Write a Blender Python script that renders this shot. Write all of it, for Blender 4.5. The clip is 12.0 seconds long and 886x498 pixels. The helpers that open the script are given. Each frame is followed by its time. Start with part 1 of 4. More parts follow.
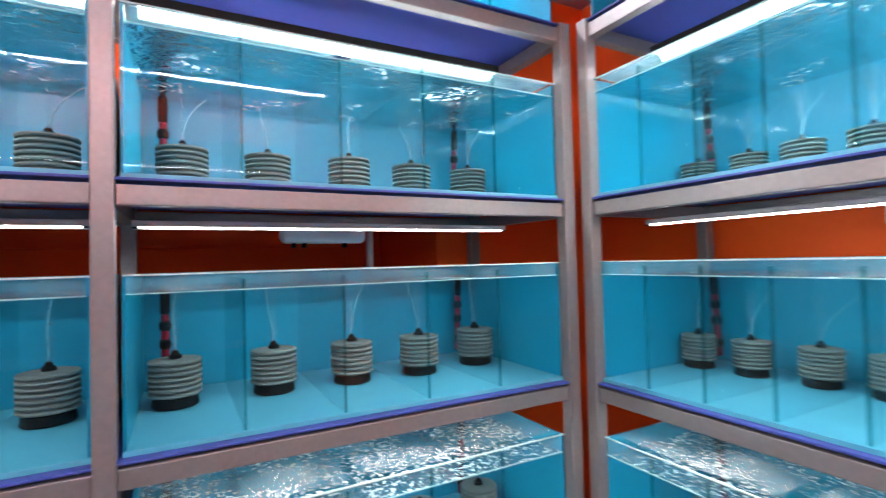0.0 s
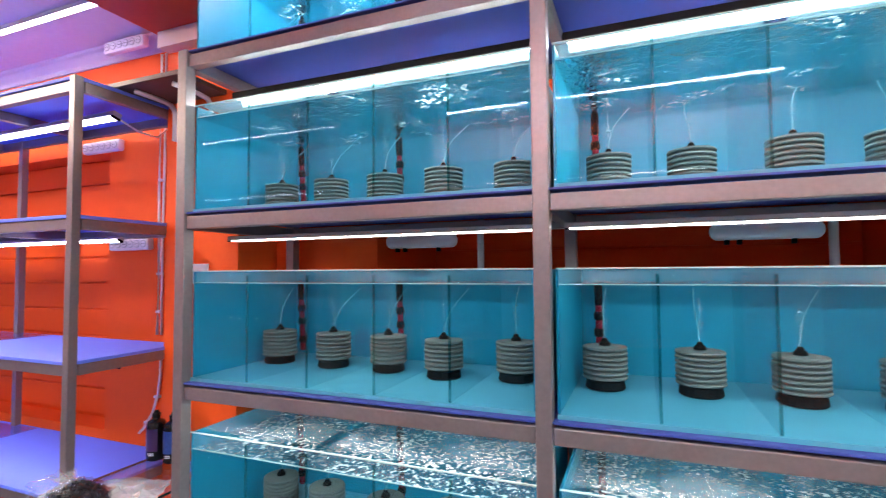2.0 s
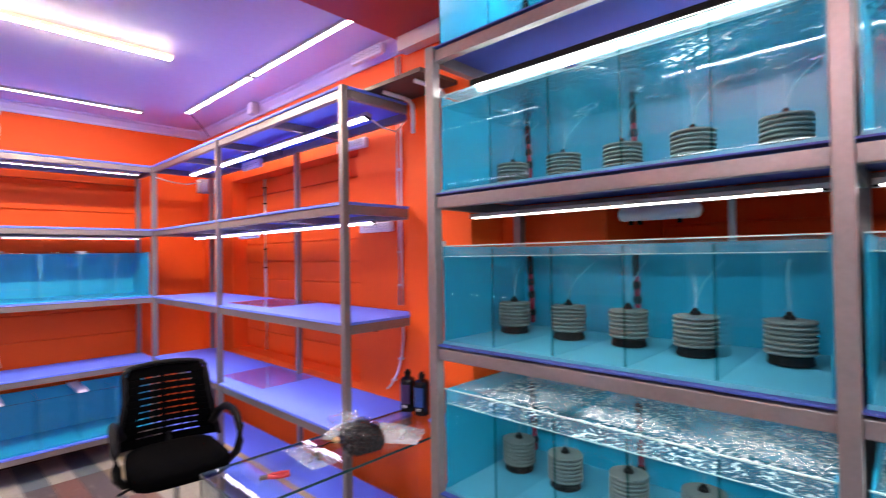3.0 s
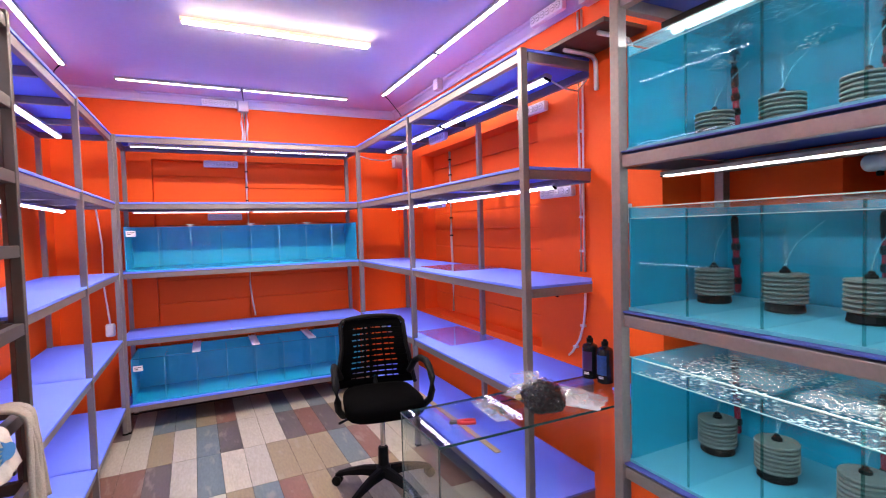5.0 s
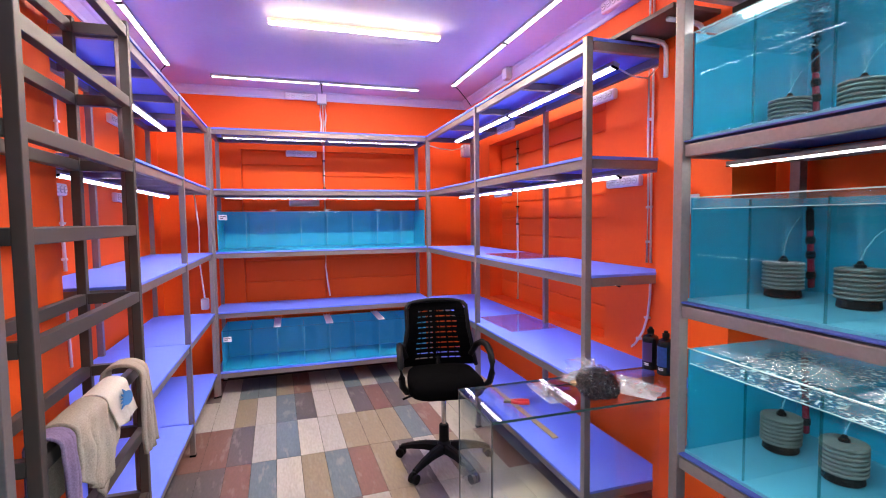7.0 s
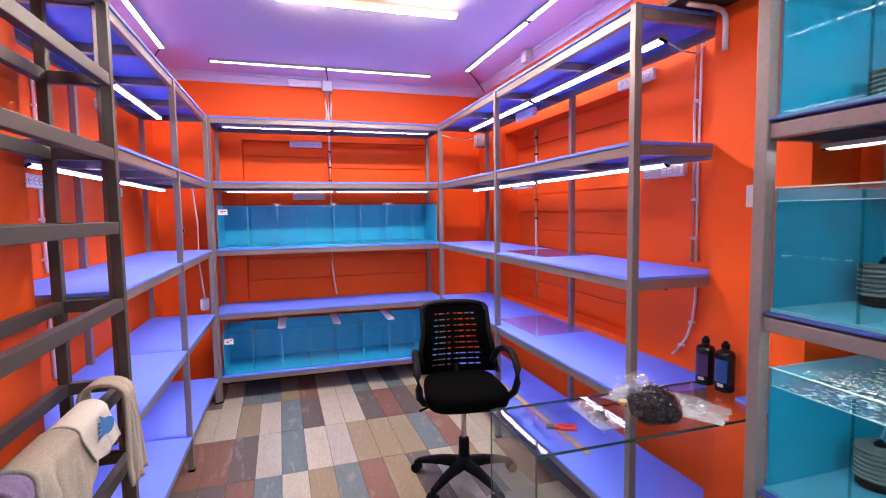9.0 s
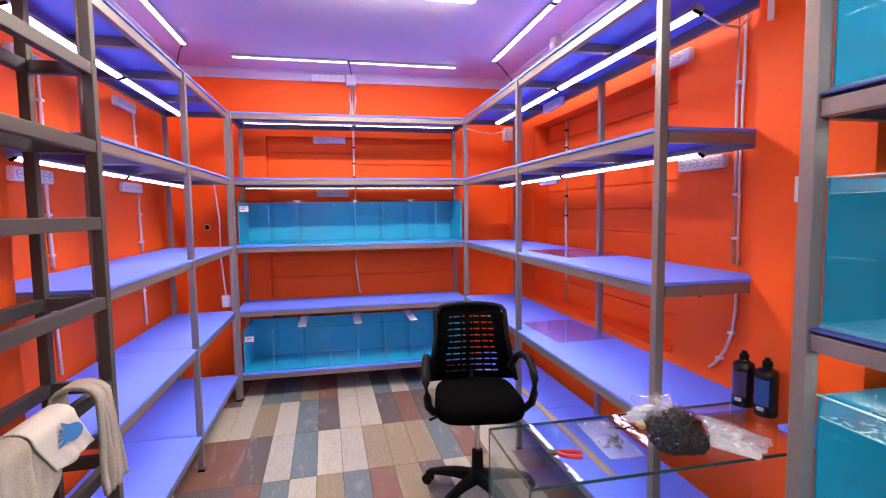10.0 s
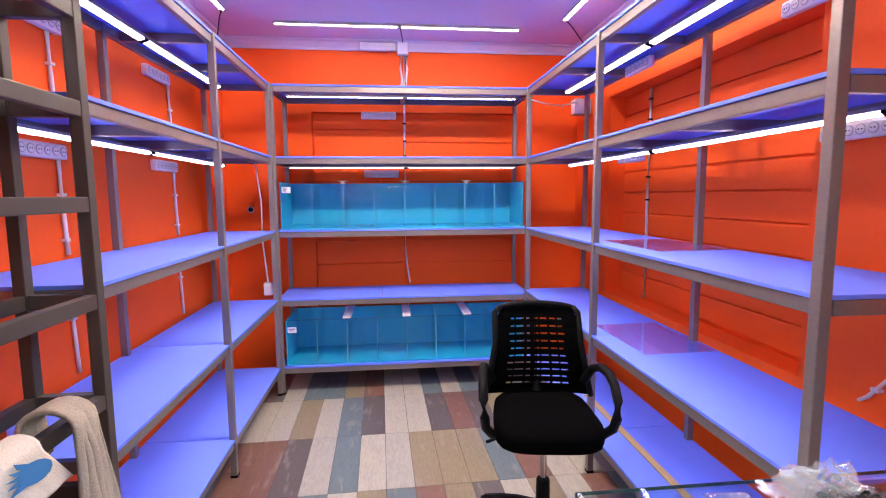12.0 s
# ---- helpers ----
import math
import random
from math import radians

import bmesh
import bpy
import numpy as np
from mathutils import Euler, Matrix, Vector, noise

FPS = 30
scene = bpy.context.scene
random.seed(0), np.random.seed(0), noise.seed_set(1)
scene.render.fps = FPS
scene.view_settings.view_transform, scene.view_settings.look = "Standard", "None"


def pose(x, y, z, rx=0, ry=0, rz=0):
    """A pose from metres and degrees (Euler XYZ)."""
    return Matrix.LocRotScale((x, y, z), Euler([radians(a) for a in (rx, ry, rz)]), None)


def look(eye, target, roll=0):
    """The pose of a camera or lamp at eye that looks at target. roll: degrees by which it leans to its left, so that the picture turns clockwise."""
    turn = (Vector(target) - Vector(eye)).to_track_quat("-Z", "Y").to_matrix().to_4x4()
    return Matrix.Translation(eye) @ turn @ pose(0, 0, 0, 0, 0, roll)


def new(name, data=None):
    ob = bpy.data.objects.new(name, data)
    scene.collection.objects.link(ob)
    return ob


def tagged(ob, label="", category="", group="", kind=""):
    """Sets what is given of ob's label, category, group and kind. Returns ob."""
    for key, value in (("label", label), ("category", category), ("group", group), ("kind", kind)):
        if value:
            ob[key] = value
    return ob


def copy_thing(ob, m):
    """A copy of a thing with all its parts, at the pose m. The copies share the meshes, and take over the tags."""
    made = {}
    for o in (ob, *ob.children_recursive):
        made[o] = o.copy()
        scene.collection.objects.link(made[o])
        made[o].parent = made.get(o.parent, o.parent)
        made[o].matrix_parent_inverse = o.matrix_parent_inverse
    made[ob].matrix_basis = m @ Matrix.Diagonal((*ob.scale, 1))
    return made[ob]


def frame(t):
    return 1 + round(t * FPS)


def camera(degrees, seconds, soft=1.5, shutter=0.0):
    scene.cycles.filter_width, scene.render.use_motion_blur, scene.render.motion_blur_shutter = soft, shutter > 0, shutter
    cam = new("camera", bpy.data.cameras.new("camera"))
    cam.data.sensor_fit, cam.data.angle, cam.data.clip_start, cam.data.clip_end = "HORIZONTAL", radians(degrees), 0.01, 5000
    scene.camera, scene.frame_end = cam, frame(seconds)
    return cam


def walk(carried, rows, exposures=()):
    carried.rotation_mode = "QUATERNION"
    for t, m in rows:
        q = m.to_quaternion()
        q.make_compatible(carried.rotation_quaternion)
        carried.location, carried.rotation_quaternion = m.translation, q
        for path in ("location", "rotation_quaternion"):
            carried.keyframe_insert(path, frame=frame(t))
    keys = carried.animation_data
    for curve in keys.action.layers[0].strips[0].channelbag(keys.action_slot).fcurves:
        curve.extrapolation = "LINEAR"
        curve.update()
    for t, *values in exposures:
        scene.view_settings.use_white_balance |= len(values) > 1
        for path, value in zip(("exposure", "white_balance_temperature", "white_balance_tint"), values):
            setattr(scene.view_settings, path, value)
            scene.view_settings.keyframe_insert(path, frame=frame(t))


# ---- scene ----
cam = camera(84.2, 12.0, soft=1.1, shutter=0.4)
PATH = [
    (0, (0.16, 0.089, 1.523), (1.107, 1.85, 1.571), -1.4),
    (0.5, (0.162, 0.196, 1.54), (0.725, 2.114, 1.584), -1.5),
    (1, (0.205, 0.178, 1.537), (0.086, 2.173, 1.589), -1.4),
    (1.5, (0.262, 0.087, 1.5), (-0.37, 1.981, 1.61), -0.1),
    (2, (0.24, 0.052, 1.508), (-0.5, 1.908, 1.594), -0.4),
    (2.5, (0.157, 0.001, 1.48), (-0.83, 1.739, 1.549), -0.6),
    (3, (0.124, -0.053, 1.479), (-1.251, 1.399, 1.504), -0.9),
    (3.5, (0.127, -0.06, 1.464), (-1.464, 1.151, 1.449), -0.8),
    (5.3, (0.142, -0.063, 1.457), (-1.681, 0.756, 1.377), -1.3),
    (5.5, (0.16, -0.066, 1.46), (-1.678, 0.719, 1.384), -1.0),
    (6, (0.206, -0.074, 1.456), (-1.67, 0.615, 1.378), -0.7),
    (6.5, (0.232, -0.068, 1.45), (-1.666, 0.555, 1.351), -0.6),
    (8.5, (0.093, -0.05, 1.452), (-1.815, 0.533, 1.307), -0.8),
    (9, (-0.041, -0.067, 1.456), (-1.948, 0.518, 1.308), -0.8),
    (9.5, (-0.113, -0.024, 1.447), (-2.022, 0.55, 1.292), -0.9),
    (10, (-0.16, 0.121, 1.445), (-2.11, 0.54, 1.292), -0.7),
    (10.5, (-0.201, 0.223, 1.445), (-2.173, 0.515, 1.29), -0.4),
    (11, (-0.317, 0.218, 1.434), (-2.296, 0.432, 1.243), -0.6),
    (11.5, (-0.466, 0.171, 1.446), (-2.445, 0.384, 1.25), -0.7),
    (12, (-0.565, 0.163, 1.437), (-2.542, 0.37, 1.22), -0.4),
]
walk(cam, [(t, look(eye, target, roll)) for t, eye, target, roll in PATH])

# ---- world, light and exposure ----
scene.view_settings.exposure = 0.0
world = bpy.data.worlds.new("world")
world.use_nodes = True
world.node_tree.nodes["Background"].inputs[0].default_value = (0.05, 0.05, 0.06, 1)
world.node_tree.nodes["Background"].inputs[1].default_value = 0.3
scene.world = world
scene.cycles.transparent_max_bounces = 32
scene.cycles.max_bounces = 16
scene.cycles.diffuse_bounces = 10
TUBE_SHELF, TUBE_SHELF_LOW, TUBE_TANK, TUBE_CEILING, TUBE_FRONT, TUBE_WARM = 11.0, 19.0, 40.0, 32.0, 240.0, 290.0


# ---- materials ----
def material(name, colour, rough=0.5, metal=0.0, grain=0.08, scale=30.0, wear=0.12, bump=0.05, spec=0.5, tint=None, stretch=(1, 1, 1)):
    """A surface with fine grain, broad wear and a little relief, at real-world size."""
    m = bpy.data.materials.new(name)
    m.use_nodes = True
    nt = m.node_tree
    n, l = nt.nodes, nt.links
    b = n["Principled BSDF"]
    b.inputs["Roughness"].default_value, b.inputs["Metallic"].default_value = rough, metal
    b.inputs["Specular IOR Level"].default_value = spec
    co = n.new("ShaderNodeTexCoord")
    mp = n.new("ShaderNodeMapping")
    mp.inputs["Scale"].default_value = stretch
    l.new(co.outputs["Object"], mp.inputs["Vector"])
    fine, broad = n.new("ShaderNodeTexNoise"), n.new("ShaderNodeTexNoise")
    fine.inputs["Scale"].default_value, fine.inputs["Detail"].default_value = scale, 4
    broad.inputs["Scale"].default_value, broad.inputs["Detail"].default_value = 1.7, 5
    l.new(mp.outputs["Vector"], fine.inputs["Vector"])
    l.new(mp.outputs["Vector"], broad.inputs["Vector"])
    dark = [c * (1 - wear * 2) for c in colour]
    light = [min(1, c * (1 + wear)) for c in (tint or colour)]
    mix = n.new("ShaderNodeMix")
    mix.data_type = "RGBA"
    mix.inputs["A"].default_value, mix.inputs["B"].default_value = (*dark, 1), (*light, 1)
    l.new(broad.outputs["Fac"], mix.inputs["Factor"])
    g = n.new("ShaderNodeMix")
    g.data_type, g.blend_type = "RGBA", "OVERLAY"
    g.inputs["Factor"].default_value = grain
    l.new(mix.outputs["Result"], g.inputs["A"])
    l.new(fine.outputs["Fac"], g.inputs["B"])
    l.new(g.outputs["Result"], b.inputs["Base Color"])
    r = n.new("ShaderNodeMapRange")
    r.inputs["To Min"].default_value, r.inputs["To Max"].default_value = max(0.02, rough - 0.08), min(1, rough + 0.08)
    l.new(broad.outputs["Fac"], r.inputs["Value"])
    l.new(r.outputs["Result"], b.inputs["Roughness"])
    if bump:
        bp = n.new("ShaderNodeBump")
        bp.inputs["Strength"].default_value, bp.inputs["Distance"].default_value = bump, 0.003
        l.new(fine.outputs["Fac"], bp.inputs["Height"])
        l.new(bp.outputs["Normal"], b.inputs["Normal"])
    return m


def glowing(name, colour, strength):
    m = bpy.data.materials.new(name)
    m.use_nodes = True
    b = m.node_tree.nodes["Principled BSDF"]
    b.inputs["Base Color"].default_value = (0.8, 0.8, 0.8, 1)
    b.inputs["Emission Color"].default_value = (*colour, 1)
    b.inputs["Emission Strength"].default_value = strength
    return m


def glass(name, colour, rough=0.0, gloss=1.0, film=0.0, least=0.0):
    """Thin sheet glass: clear through, glossy by Fresnel, with a faint film of dirt; on wet covers also lamp glow."""
    m = bpy.data.materials.new(name)
    m.use_nodes = True
    nt = m.node_tree
    n, l = nt.nodes, nt.links
    n.remove(n["Principled BSDF"])
    clear, shine, fr = n.new("ShaderNodeBsdfTransparent"), n.new("ShaderNodeBsdfGlossy"), n.new("ShaderNodeLayerWeight")
    clear.inputs["Color"].default_value = (*colour, 1)
    shine.inputs["Roughness"].default_value = rough
    fr.inputs["Blend"].default_value = 0.5
    p5 = n.new("ShaderNodeMath")
    p5.operation = "POWER"
    p5.inputs[1].default_value = 5.0
    l.new(fr.outputs["Facing"], p5.inputs[0])
    k = n.new("ShaderNodeMath")
    k.operation, k.use_clamp = "MULTIPLY_ADD", True
    k.inputs[1].default_value, k.inputs[2].default_value = 0.9 * gloss, 0.035 * gloss
    l.new(p5.outputs["Value"], k.inputs[0])
    mix = n.new("ShaderNodeMixShader")
    l.new(k.outputs["Value"], mix.inputs["Fac"])
    l.new(clear.outputs["BSDF"], mix.inputs[1])
    l.new(shine.outputs["BSDF"], mix.inputs[2])
    out = mix
    if film:
        co, no, ramp = n.new("ShaderNodeTexCoord"), n.new("ShaderNodeTexNoise"), n.new("ShaderNodeMapRange")
        no.inputs["Scale"].default_value, no.inputs["Detail"].default_value = 7.0, 6
        l.new(co.outputs["Object"], no.inputs["Vector"])
        ramp.inputs["From Min"].default_value, ramp.inputs["From Max"].default_value = 0.42, 0.75
        ramp.inputs["To Min"].default_value, ramp.inputs["To Max"].default_value = least, film
        l.new(no.outputs["Fac"], ramp.inputs["Value"])
        pale_film, both = n.new("ShaderNodeBsdfDiffuse"), n.new("ShaderNodeMixShader")
        pale_film.inputs["Color"].default_value = (0.7, 0.75, 0.78, 1)
        l.new(ramp.outputs["Result"], both.inputs["Fac"])
        l.new(mix.outputs["Shader"], both.inputs[1])
        l.new(pale_film.outputs["BSDF"], both.inputs[2])
        out = both
    l.new(out.outputs["Shader"], n["Material Output"].inputs["Surface"])
    return m


def water(name, froth):
    """A rippled water surface with white froth from the air stones."""
    m = bpy.data.materials.new(name)
    m.use_nodes = True
    nt = m.node_tree
    n, l = nt.nodes, nt.links
    n.remove(n["Principled BSDF"])
    co = n.new("ShaderNodeTexCoord")
    rip, patch, vor = n.new("ShaderNodeTexNoise"), n.new("ShaderNodeTexNoise"), n.new("ShaderNodeTexNoise")
    rip.inputs["Scale"].default_value, rip.inputs["Detail"].default_value = 45, 3
    patch.inputs["Scale"].default_value, patch.inputs["Detail"].default_value = 6, 3
    vor.inputs["Scale"].default_value, vor.inputs["Detail"].default_value = 85, 2
    for t in (rip, patch, vor):
        l.new(co.outputs["Object"], t.inputs["Vector"])
    bump = n.new("ShaderNodeBump")
    bump.inputs["Strength"].default_value, bump.inputs["Distance"].default_value = 0.2 + 0.6 * froth, 0.02
    l.new(rip.outputs["Fac"], bump.inputs["Height"])
    clear, shine, fr = n.new("ShaderNodeBsdfTransparent"), n.new("ShaderNodeBsdfGlossy"), n.new("ShaderNodeFresnel")
    clear.inputs["Color"].default_value = (0.82, 0.95, 0.97, 1)
    shine.inputs["Roughness"].default_value = 0.04
    fr.inputs["IOR"].default_value = 1.45
    l.new(bump.outputs["Normal"], shine.inputs["Normal"])
    l.new(bump.outputs["Normal"], fr.inputs["Normal"])
    mix = n.new("ShaderNodeMixShader")
    l.new(fr.outputs["Fac"], mix.inputs["Fac"])
    l.new(clear.outputs["BSDF"], mix.inputs[1])
    l.new(shine.outputs["BSDF"], mix.inputs[2])
    dot = n.new("ShaderNodeMapRange")
    dot.inputs["From Min"].default_value, dot.inputs["From Max"].default_value = 0.53, 0.62
    l.new(vor.outputs["Fac"], dot.inputs["Value"])
    area = n.new("ShaderNodeMapRange")
    area.inputs["From Min"].default_value, area.inputs["From Max"].default_value = 0.62 - 0.3 * froth, 0.8 - 0.3 * froth
    l.new(patch.outputs["Fac"], area.inputs["Value"])
    k = n.new("ShaderNodeMath")
    k.operation = "MULTIPLY"
    l.new(dot.outputs["Result"], k.inputs[0])
    l.new(area.outputs["Result"], k.inputs[1])
    white, thru, foam = n.new("ShaderNodeBsdfDiffuse"), n.new("ShaderNodeBsdfTranslucent"), n.new("ShaderNodeMixShader")
    white.inputs["Color"].default_value = thru.inputs["Color"].default_value = (0.85, 0.9, 0.92, 1)
    l.new(white.outputs["BSDF"], foam.inputs[1])
    l.new(thru.outputs["BSDF"], foam.inputs[2])
    out = n.new("ShaderNodeMixShader")
    l.new(k.outputs["Value"], out.inputs["Fac"])
    l.new(mix.outputs["Shader"], out.inputs[1])
    l.new(foam.outputs["Shader"], out.inputs[2])
    l.new(out.outputs["Shader"], n["Material Output"].inputs["Surface"])
    return m


def plank_material(name):
    """Printed weathered planks: each piece takes one of six colours, with grain along it and flaking whitewash."""
    m = bpy.data.materials.new(name)
    m.use_nodes = True
    nt = m.node_tree
    n, l = nt.nodes, nt.links
    b = n["Principled BSDF"]
    b.inputs["Roughness"].default_value = 0.42
    info, co, mp = n.new("ShaderNodeObjectInfo"), n.new("ShaderNodeTexCoord"), n.new("ShaderNodeMapping")
    ramp = n.new("ShaderNodeValToRGB")
    ramp.color_ramp.interpolation = "CONSTANT"
    tones = [(0.0, (0.38, 0.35, 0.29)), (0.19, (0.11, 0.145, 0.16)), (0.39, (0.23, 0.185, 0.115)), (0.54, (0.17, 0.085, 0.064)), (0.70, (0.098, 0.082, 0.08)), (0.85, (0.34, 0.32, 0.28))]
    e = ramp.color_ramp.elements
    e[0].position, e[0].color = 0.0, (*tones[0][1], 1)
    e[1].position, e[1].color = tones[1][0], (*tones[1][1], 1)
    for p, c in tones[2:]:
        k = e.new(p)
        k.color = (*c, 1)
    l.new(info.outputs["Random"], ramp.inputs["Fac"])
    add = n.new("ShaderNodeVectorMath")
    add.operation = "ADD"
    sh = n.new("ShaderNodeMath")
    sh.operation = "MULTIPLY"
    sh.inputs[1].default_value = 37
    l.new(info.outputs["Random"], sh.inputs[0])
    l.new(co.outputs["Object"], add.inputs[0])
    l.new(sh.outputs["Value"], add.inputs[1])
    mp.inputs["Scale"].default_value = (2.6, 10, 1)
    l.new(add.outputs["Vector"], mp.inputs["Vector"])
    grain, flake = n.new("ShaderNodeTexNoise"), n.new("ShaderNodeTexNoise")
    grain.inputs["Scale"].default_value, grain.inputs["Detail"].default_value = 9, 6
    flake.inputs["Scale"].default_value, flake.inputs["Detail"].default_value = 2.2, 8
    l.new(mp.outputs["Vector"], grain.inputs["Vector"])
    l.new(mp.outputs["Vector"], flake.inputs["Vector"])
    dark = n.new("ShaderNodeMix")
    dark.data_type, dark.blend_type = "RGBA", "OVERLAY"
    dark.inputs["Factor"].default_value = 0.3
    l.new(ramp.outputs["Color"], dark.inputs["A"])
    l.new(grain.outputs["Fac"], dark.inputs["B"])
    where = n.new("ShaderNodeMapRange")
    where.inputs["From Min"].default_value, where.inputs["From Max"].default_value = 0.58, 0.68
    where.inputs["To Max"].default_value = 0.4
    l.new(flake.outputs["Fac"], where.inputs["Value"])
    pale = n.new("ShaderNodeMix")
    pale.data_type = "RGBA"
    pale.inputs["B"].default_value = (0.3, 0.275, 0.23, 1)
    l.new(where.outputs["Result"], pale.inputs["Factor"])
    l.new(dark.outputs["Result"], pale.inputs["A"])
    l.new(pale.outputs["Result"], b.inputs["Base Color"])
    bp = n.new("ShaderNodeBump")
    bp.inputs["Strength"].default_value, bp.inputs["Distance"].default_value = 0.25, 0.002
    l.new(grain.outputs["Fac"], bp.inputs["Height"])
    l.new(bp.outputs["Normal"], b.inputs["Normal"])
    return m


ORANGE = material("orange_wall_paint", (0.84, 0.092, 0.01), 0.6, scale=60, wear=0.05, grain=0.1, bump=0.12, spec=0.2, tint=(0.86, 0.108, 0.013))
# darker and redder than ORANGE, for the beam between the piers
DARK_ORANGE = material("red_orange_soffit", (0.55, 0.04, 0.012), 0.5, scale=60, wear=0.06)
CEILING = material("lilac_ceiling_paint", (0.57, 0.53, 0.62), 0.75, scale=40, wear=0.03, bump=0.08)
STEEL = material("brushed_steel_tube", (0.245, 0.215, 0.215), 0.4, 0.5, scale=90, wear=0.16, grain=0.14)
DARK_STEEL = material("dark_primer_steel", (0.06, 0.048, 0.044), 0.55, 0.0, scale=40, wear=0.15)
BOARD_DEEP = material("deep_blue_foam_board", (0.03, 0.05, 0.26), 0.6, scale=25, wear=0.06, grain=0.06, bump=0.03)
AIR = material("pale_air_hose", (0.09, 0.3, 0.38), 0.3)
BOARD = material("periwinkle_foam_board", (0.125, 0.21, 0.9), 0.6, scale=25, wear=0.06, grain=0.06, bump=0.03)
TEAL = material("teal_painted_glass", (0.005, 0.215, 0.34), 0.3, scale=12, wear=0.1, grain=0.08, bump=0.02)
TEAL_DRY = material("deep_teal_painted_glass", (0.005, 0.31, 0.54), 0.45, scale=12, wear=0.1, grain=0.08, bump=0.02)
# TEAL lightened for the tank floors: lamp light put into the colour
AQUA_LIT = material("lit_aqua_tank_floor", (0.075, 0.31, 0.42), 0.4, scale=18, wear=0.12, grain=0.12)
DRY_GLASS = glass("dry_tank_glass", (0.95, 0.985, 1.0), gloss=0.5, film=0.0)
TANK_GLASS = glass("tank_front_glass", (0.86, 0.96, 0.985), gloss=0.42, film=0.003)
# strong pale film on the wet covers stands in for the lamp's glow
COVER = glass("wet_cover_glow_film", (0.85, 0.93, 0.93), gloss=1.2, film=0.75, least=0.3)
COVER_DRY = glass("droplet_cover_glass", (0.92, 0.97, 0.97), gloss=0.3, film=0.12, least=0.01)
# pale colour paints the bright glint along rims and waterlines
RIM_GLINT = material("pale_rim_glint", (0.45, 0.62, 0.62), 0.2)
PALE_SEAM = material("pale_silicone_seam", (0.07, 0.33, 0.5), 0.4)
MIST = glass("misted_glass", (0.9, 0.97, 0.98), gloss=0.8, film=0.2, least=0.03)
GREEN_GLASS = glass("thick_glass_edge", (0.55, 0.82, 0.8), gloss=1.0)
DIVIDER = glass("divider_glass", (0.9, 0.965, 0.975), gloss=0.5, film=0.004)
TABLE_GLASS = glass("table_glass", (0.965, 0.985, 0.982), gloss=1.2)
WATER = water("rippled_water", 0.3)
FROTH = water("frothy_water", 1.0)
SPONGE = material("grey_sponge", (0.145, 0.155, 0.145), 0.9, scale=180, wear=0.15, grain=0.5, bump=0.7)
BUBBLE = glass("air_bubble", (0.9, 0.97, 0.98), rough=0.1, gloss=1.6, film=0.35, least=0.25)
BLACK = material("black_plastic", (0.0045, 0.0045, 0.005), 0.6, scale=60, wear=0.15, spec=0.1)
FABRIC = material("black_mesh_fabric", (0.0016, 0.0016, 0.0018), 0.9, scale=400, wear=0.1, grain=0.4, bump=0.5, spec=0.02)
WHITE = material("white_plastic", (0.72, 0.7, 0.74), 0.4, scale=30, wear=0.05)
GREY_PLASTIC = material("grey_plastic", (0.42, 0.41, 0.43), 0.45, scale=30, wear=0.08)
CABLE = material("white_cable", (0.75, 0.72, 0.72), 0.5, wear=0.05)
RED = material("red_plastic", (0.36, 0.008, 0.014), 0.4)
HEATER_RED = material("dark_red_glass", (0.22, 0.015, 0.03), 0.25)
DARK_WOOD = material("dark_brown_wood_board", (0.07, 0.028, 0.018), 0.4, scale=25, stretch=(0.4, 6, 1), grain=0.4)
RULER = material("yellowed_wooden_strip", (0.42, 0.3, 0.14), 0.55, scale=25, stretch=(0.4, 6, 1), grain=0.3)
BEIGE = material("beige_cotton_cloth", (0.4, 0.345, 0.285), 0.95, scale=220, wear=0.12, grain=0.4, bump=0.5, spec=0.1)
CREAM = material("cream_cotton_cloth", (0.62, 0.57, 0.5), 0.95, scale=220, wear=0.08, grain=0.3, bump=0.5, spec=0.1)
PURPLE = material("purple_grey_cloth", (0.24, 0.18, 0.3), 0.95, scale=220, wear=0.12, grain=0.4, bump=0.5, spec=0.1)
PRINT = material("blue_print", (0.03, 0.17, 0.42), 0.9, scale=150, wear=0.1)
GRAVEL = material("black_gravel", (0.007, 0.007, 0.008), 0.35, scale=150, wear=0.3, grain=0.5, bump=0.3)
BAG_CLEAR = glass("clear_bag_skin", (0.88, 0.88, 0.9), rough=0.1, gloss=1.2, film=0.0)
PLASTIC_BAG = glass("crinkled_clear_plastic", (0.88, 0.88, 0.9), rough=0.1, gloss=1.9, film=0.55, least=0.12)
BOTTLE = material("black_bottle", (0.006, 0.006, 0.008), 0.25, wear=0.1)
BOTTLE_BLUE = material("dark_blue_print", (0.02, 0.07, 0.3), 0.3, scale=120, wear=0.35, grain=0.6)
CHROME = material("chrome", (0.6, 0.6, 0.62), 0.15, 1.0, bump=0)
PLANK = plank_material("weathered_plank_print")
GROUT = material("dark_joint", (0.05, 0.045, 0.04), 0.8)
LED_SHELF = glowing("led_violet_white", (0.8, 0.72, 1.0), TUBE_SHELF)
LED_SHELF_LOW = glowing("led_violet_white_low", (0.8, 0.72, 1.0), TUBE_SHELF_LOW)
LED_TANK = glowing("led_cool_white", (0.95, 1.0, 0.97), TUBE_TANK)
LED_CEILING = glowing("led_ceiling_white", (0.95, 0.88, 1.0), TUBE_CEILING)
LED_FRONT = glowing("led_unseen_front_white", (0.98, 0.93, 1.0), TUBE_FRONT)
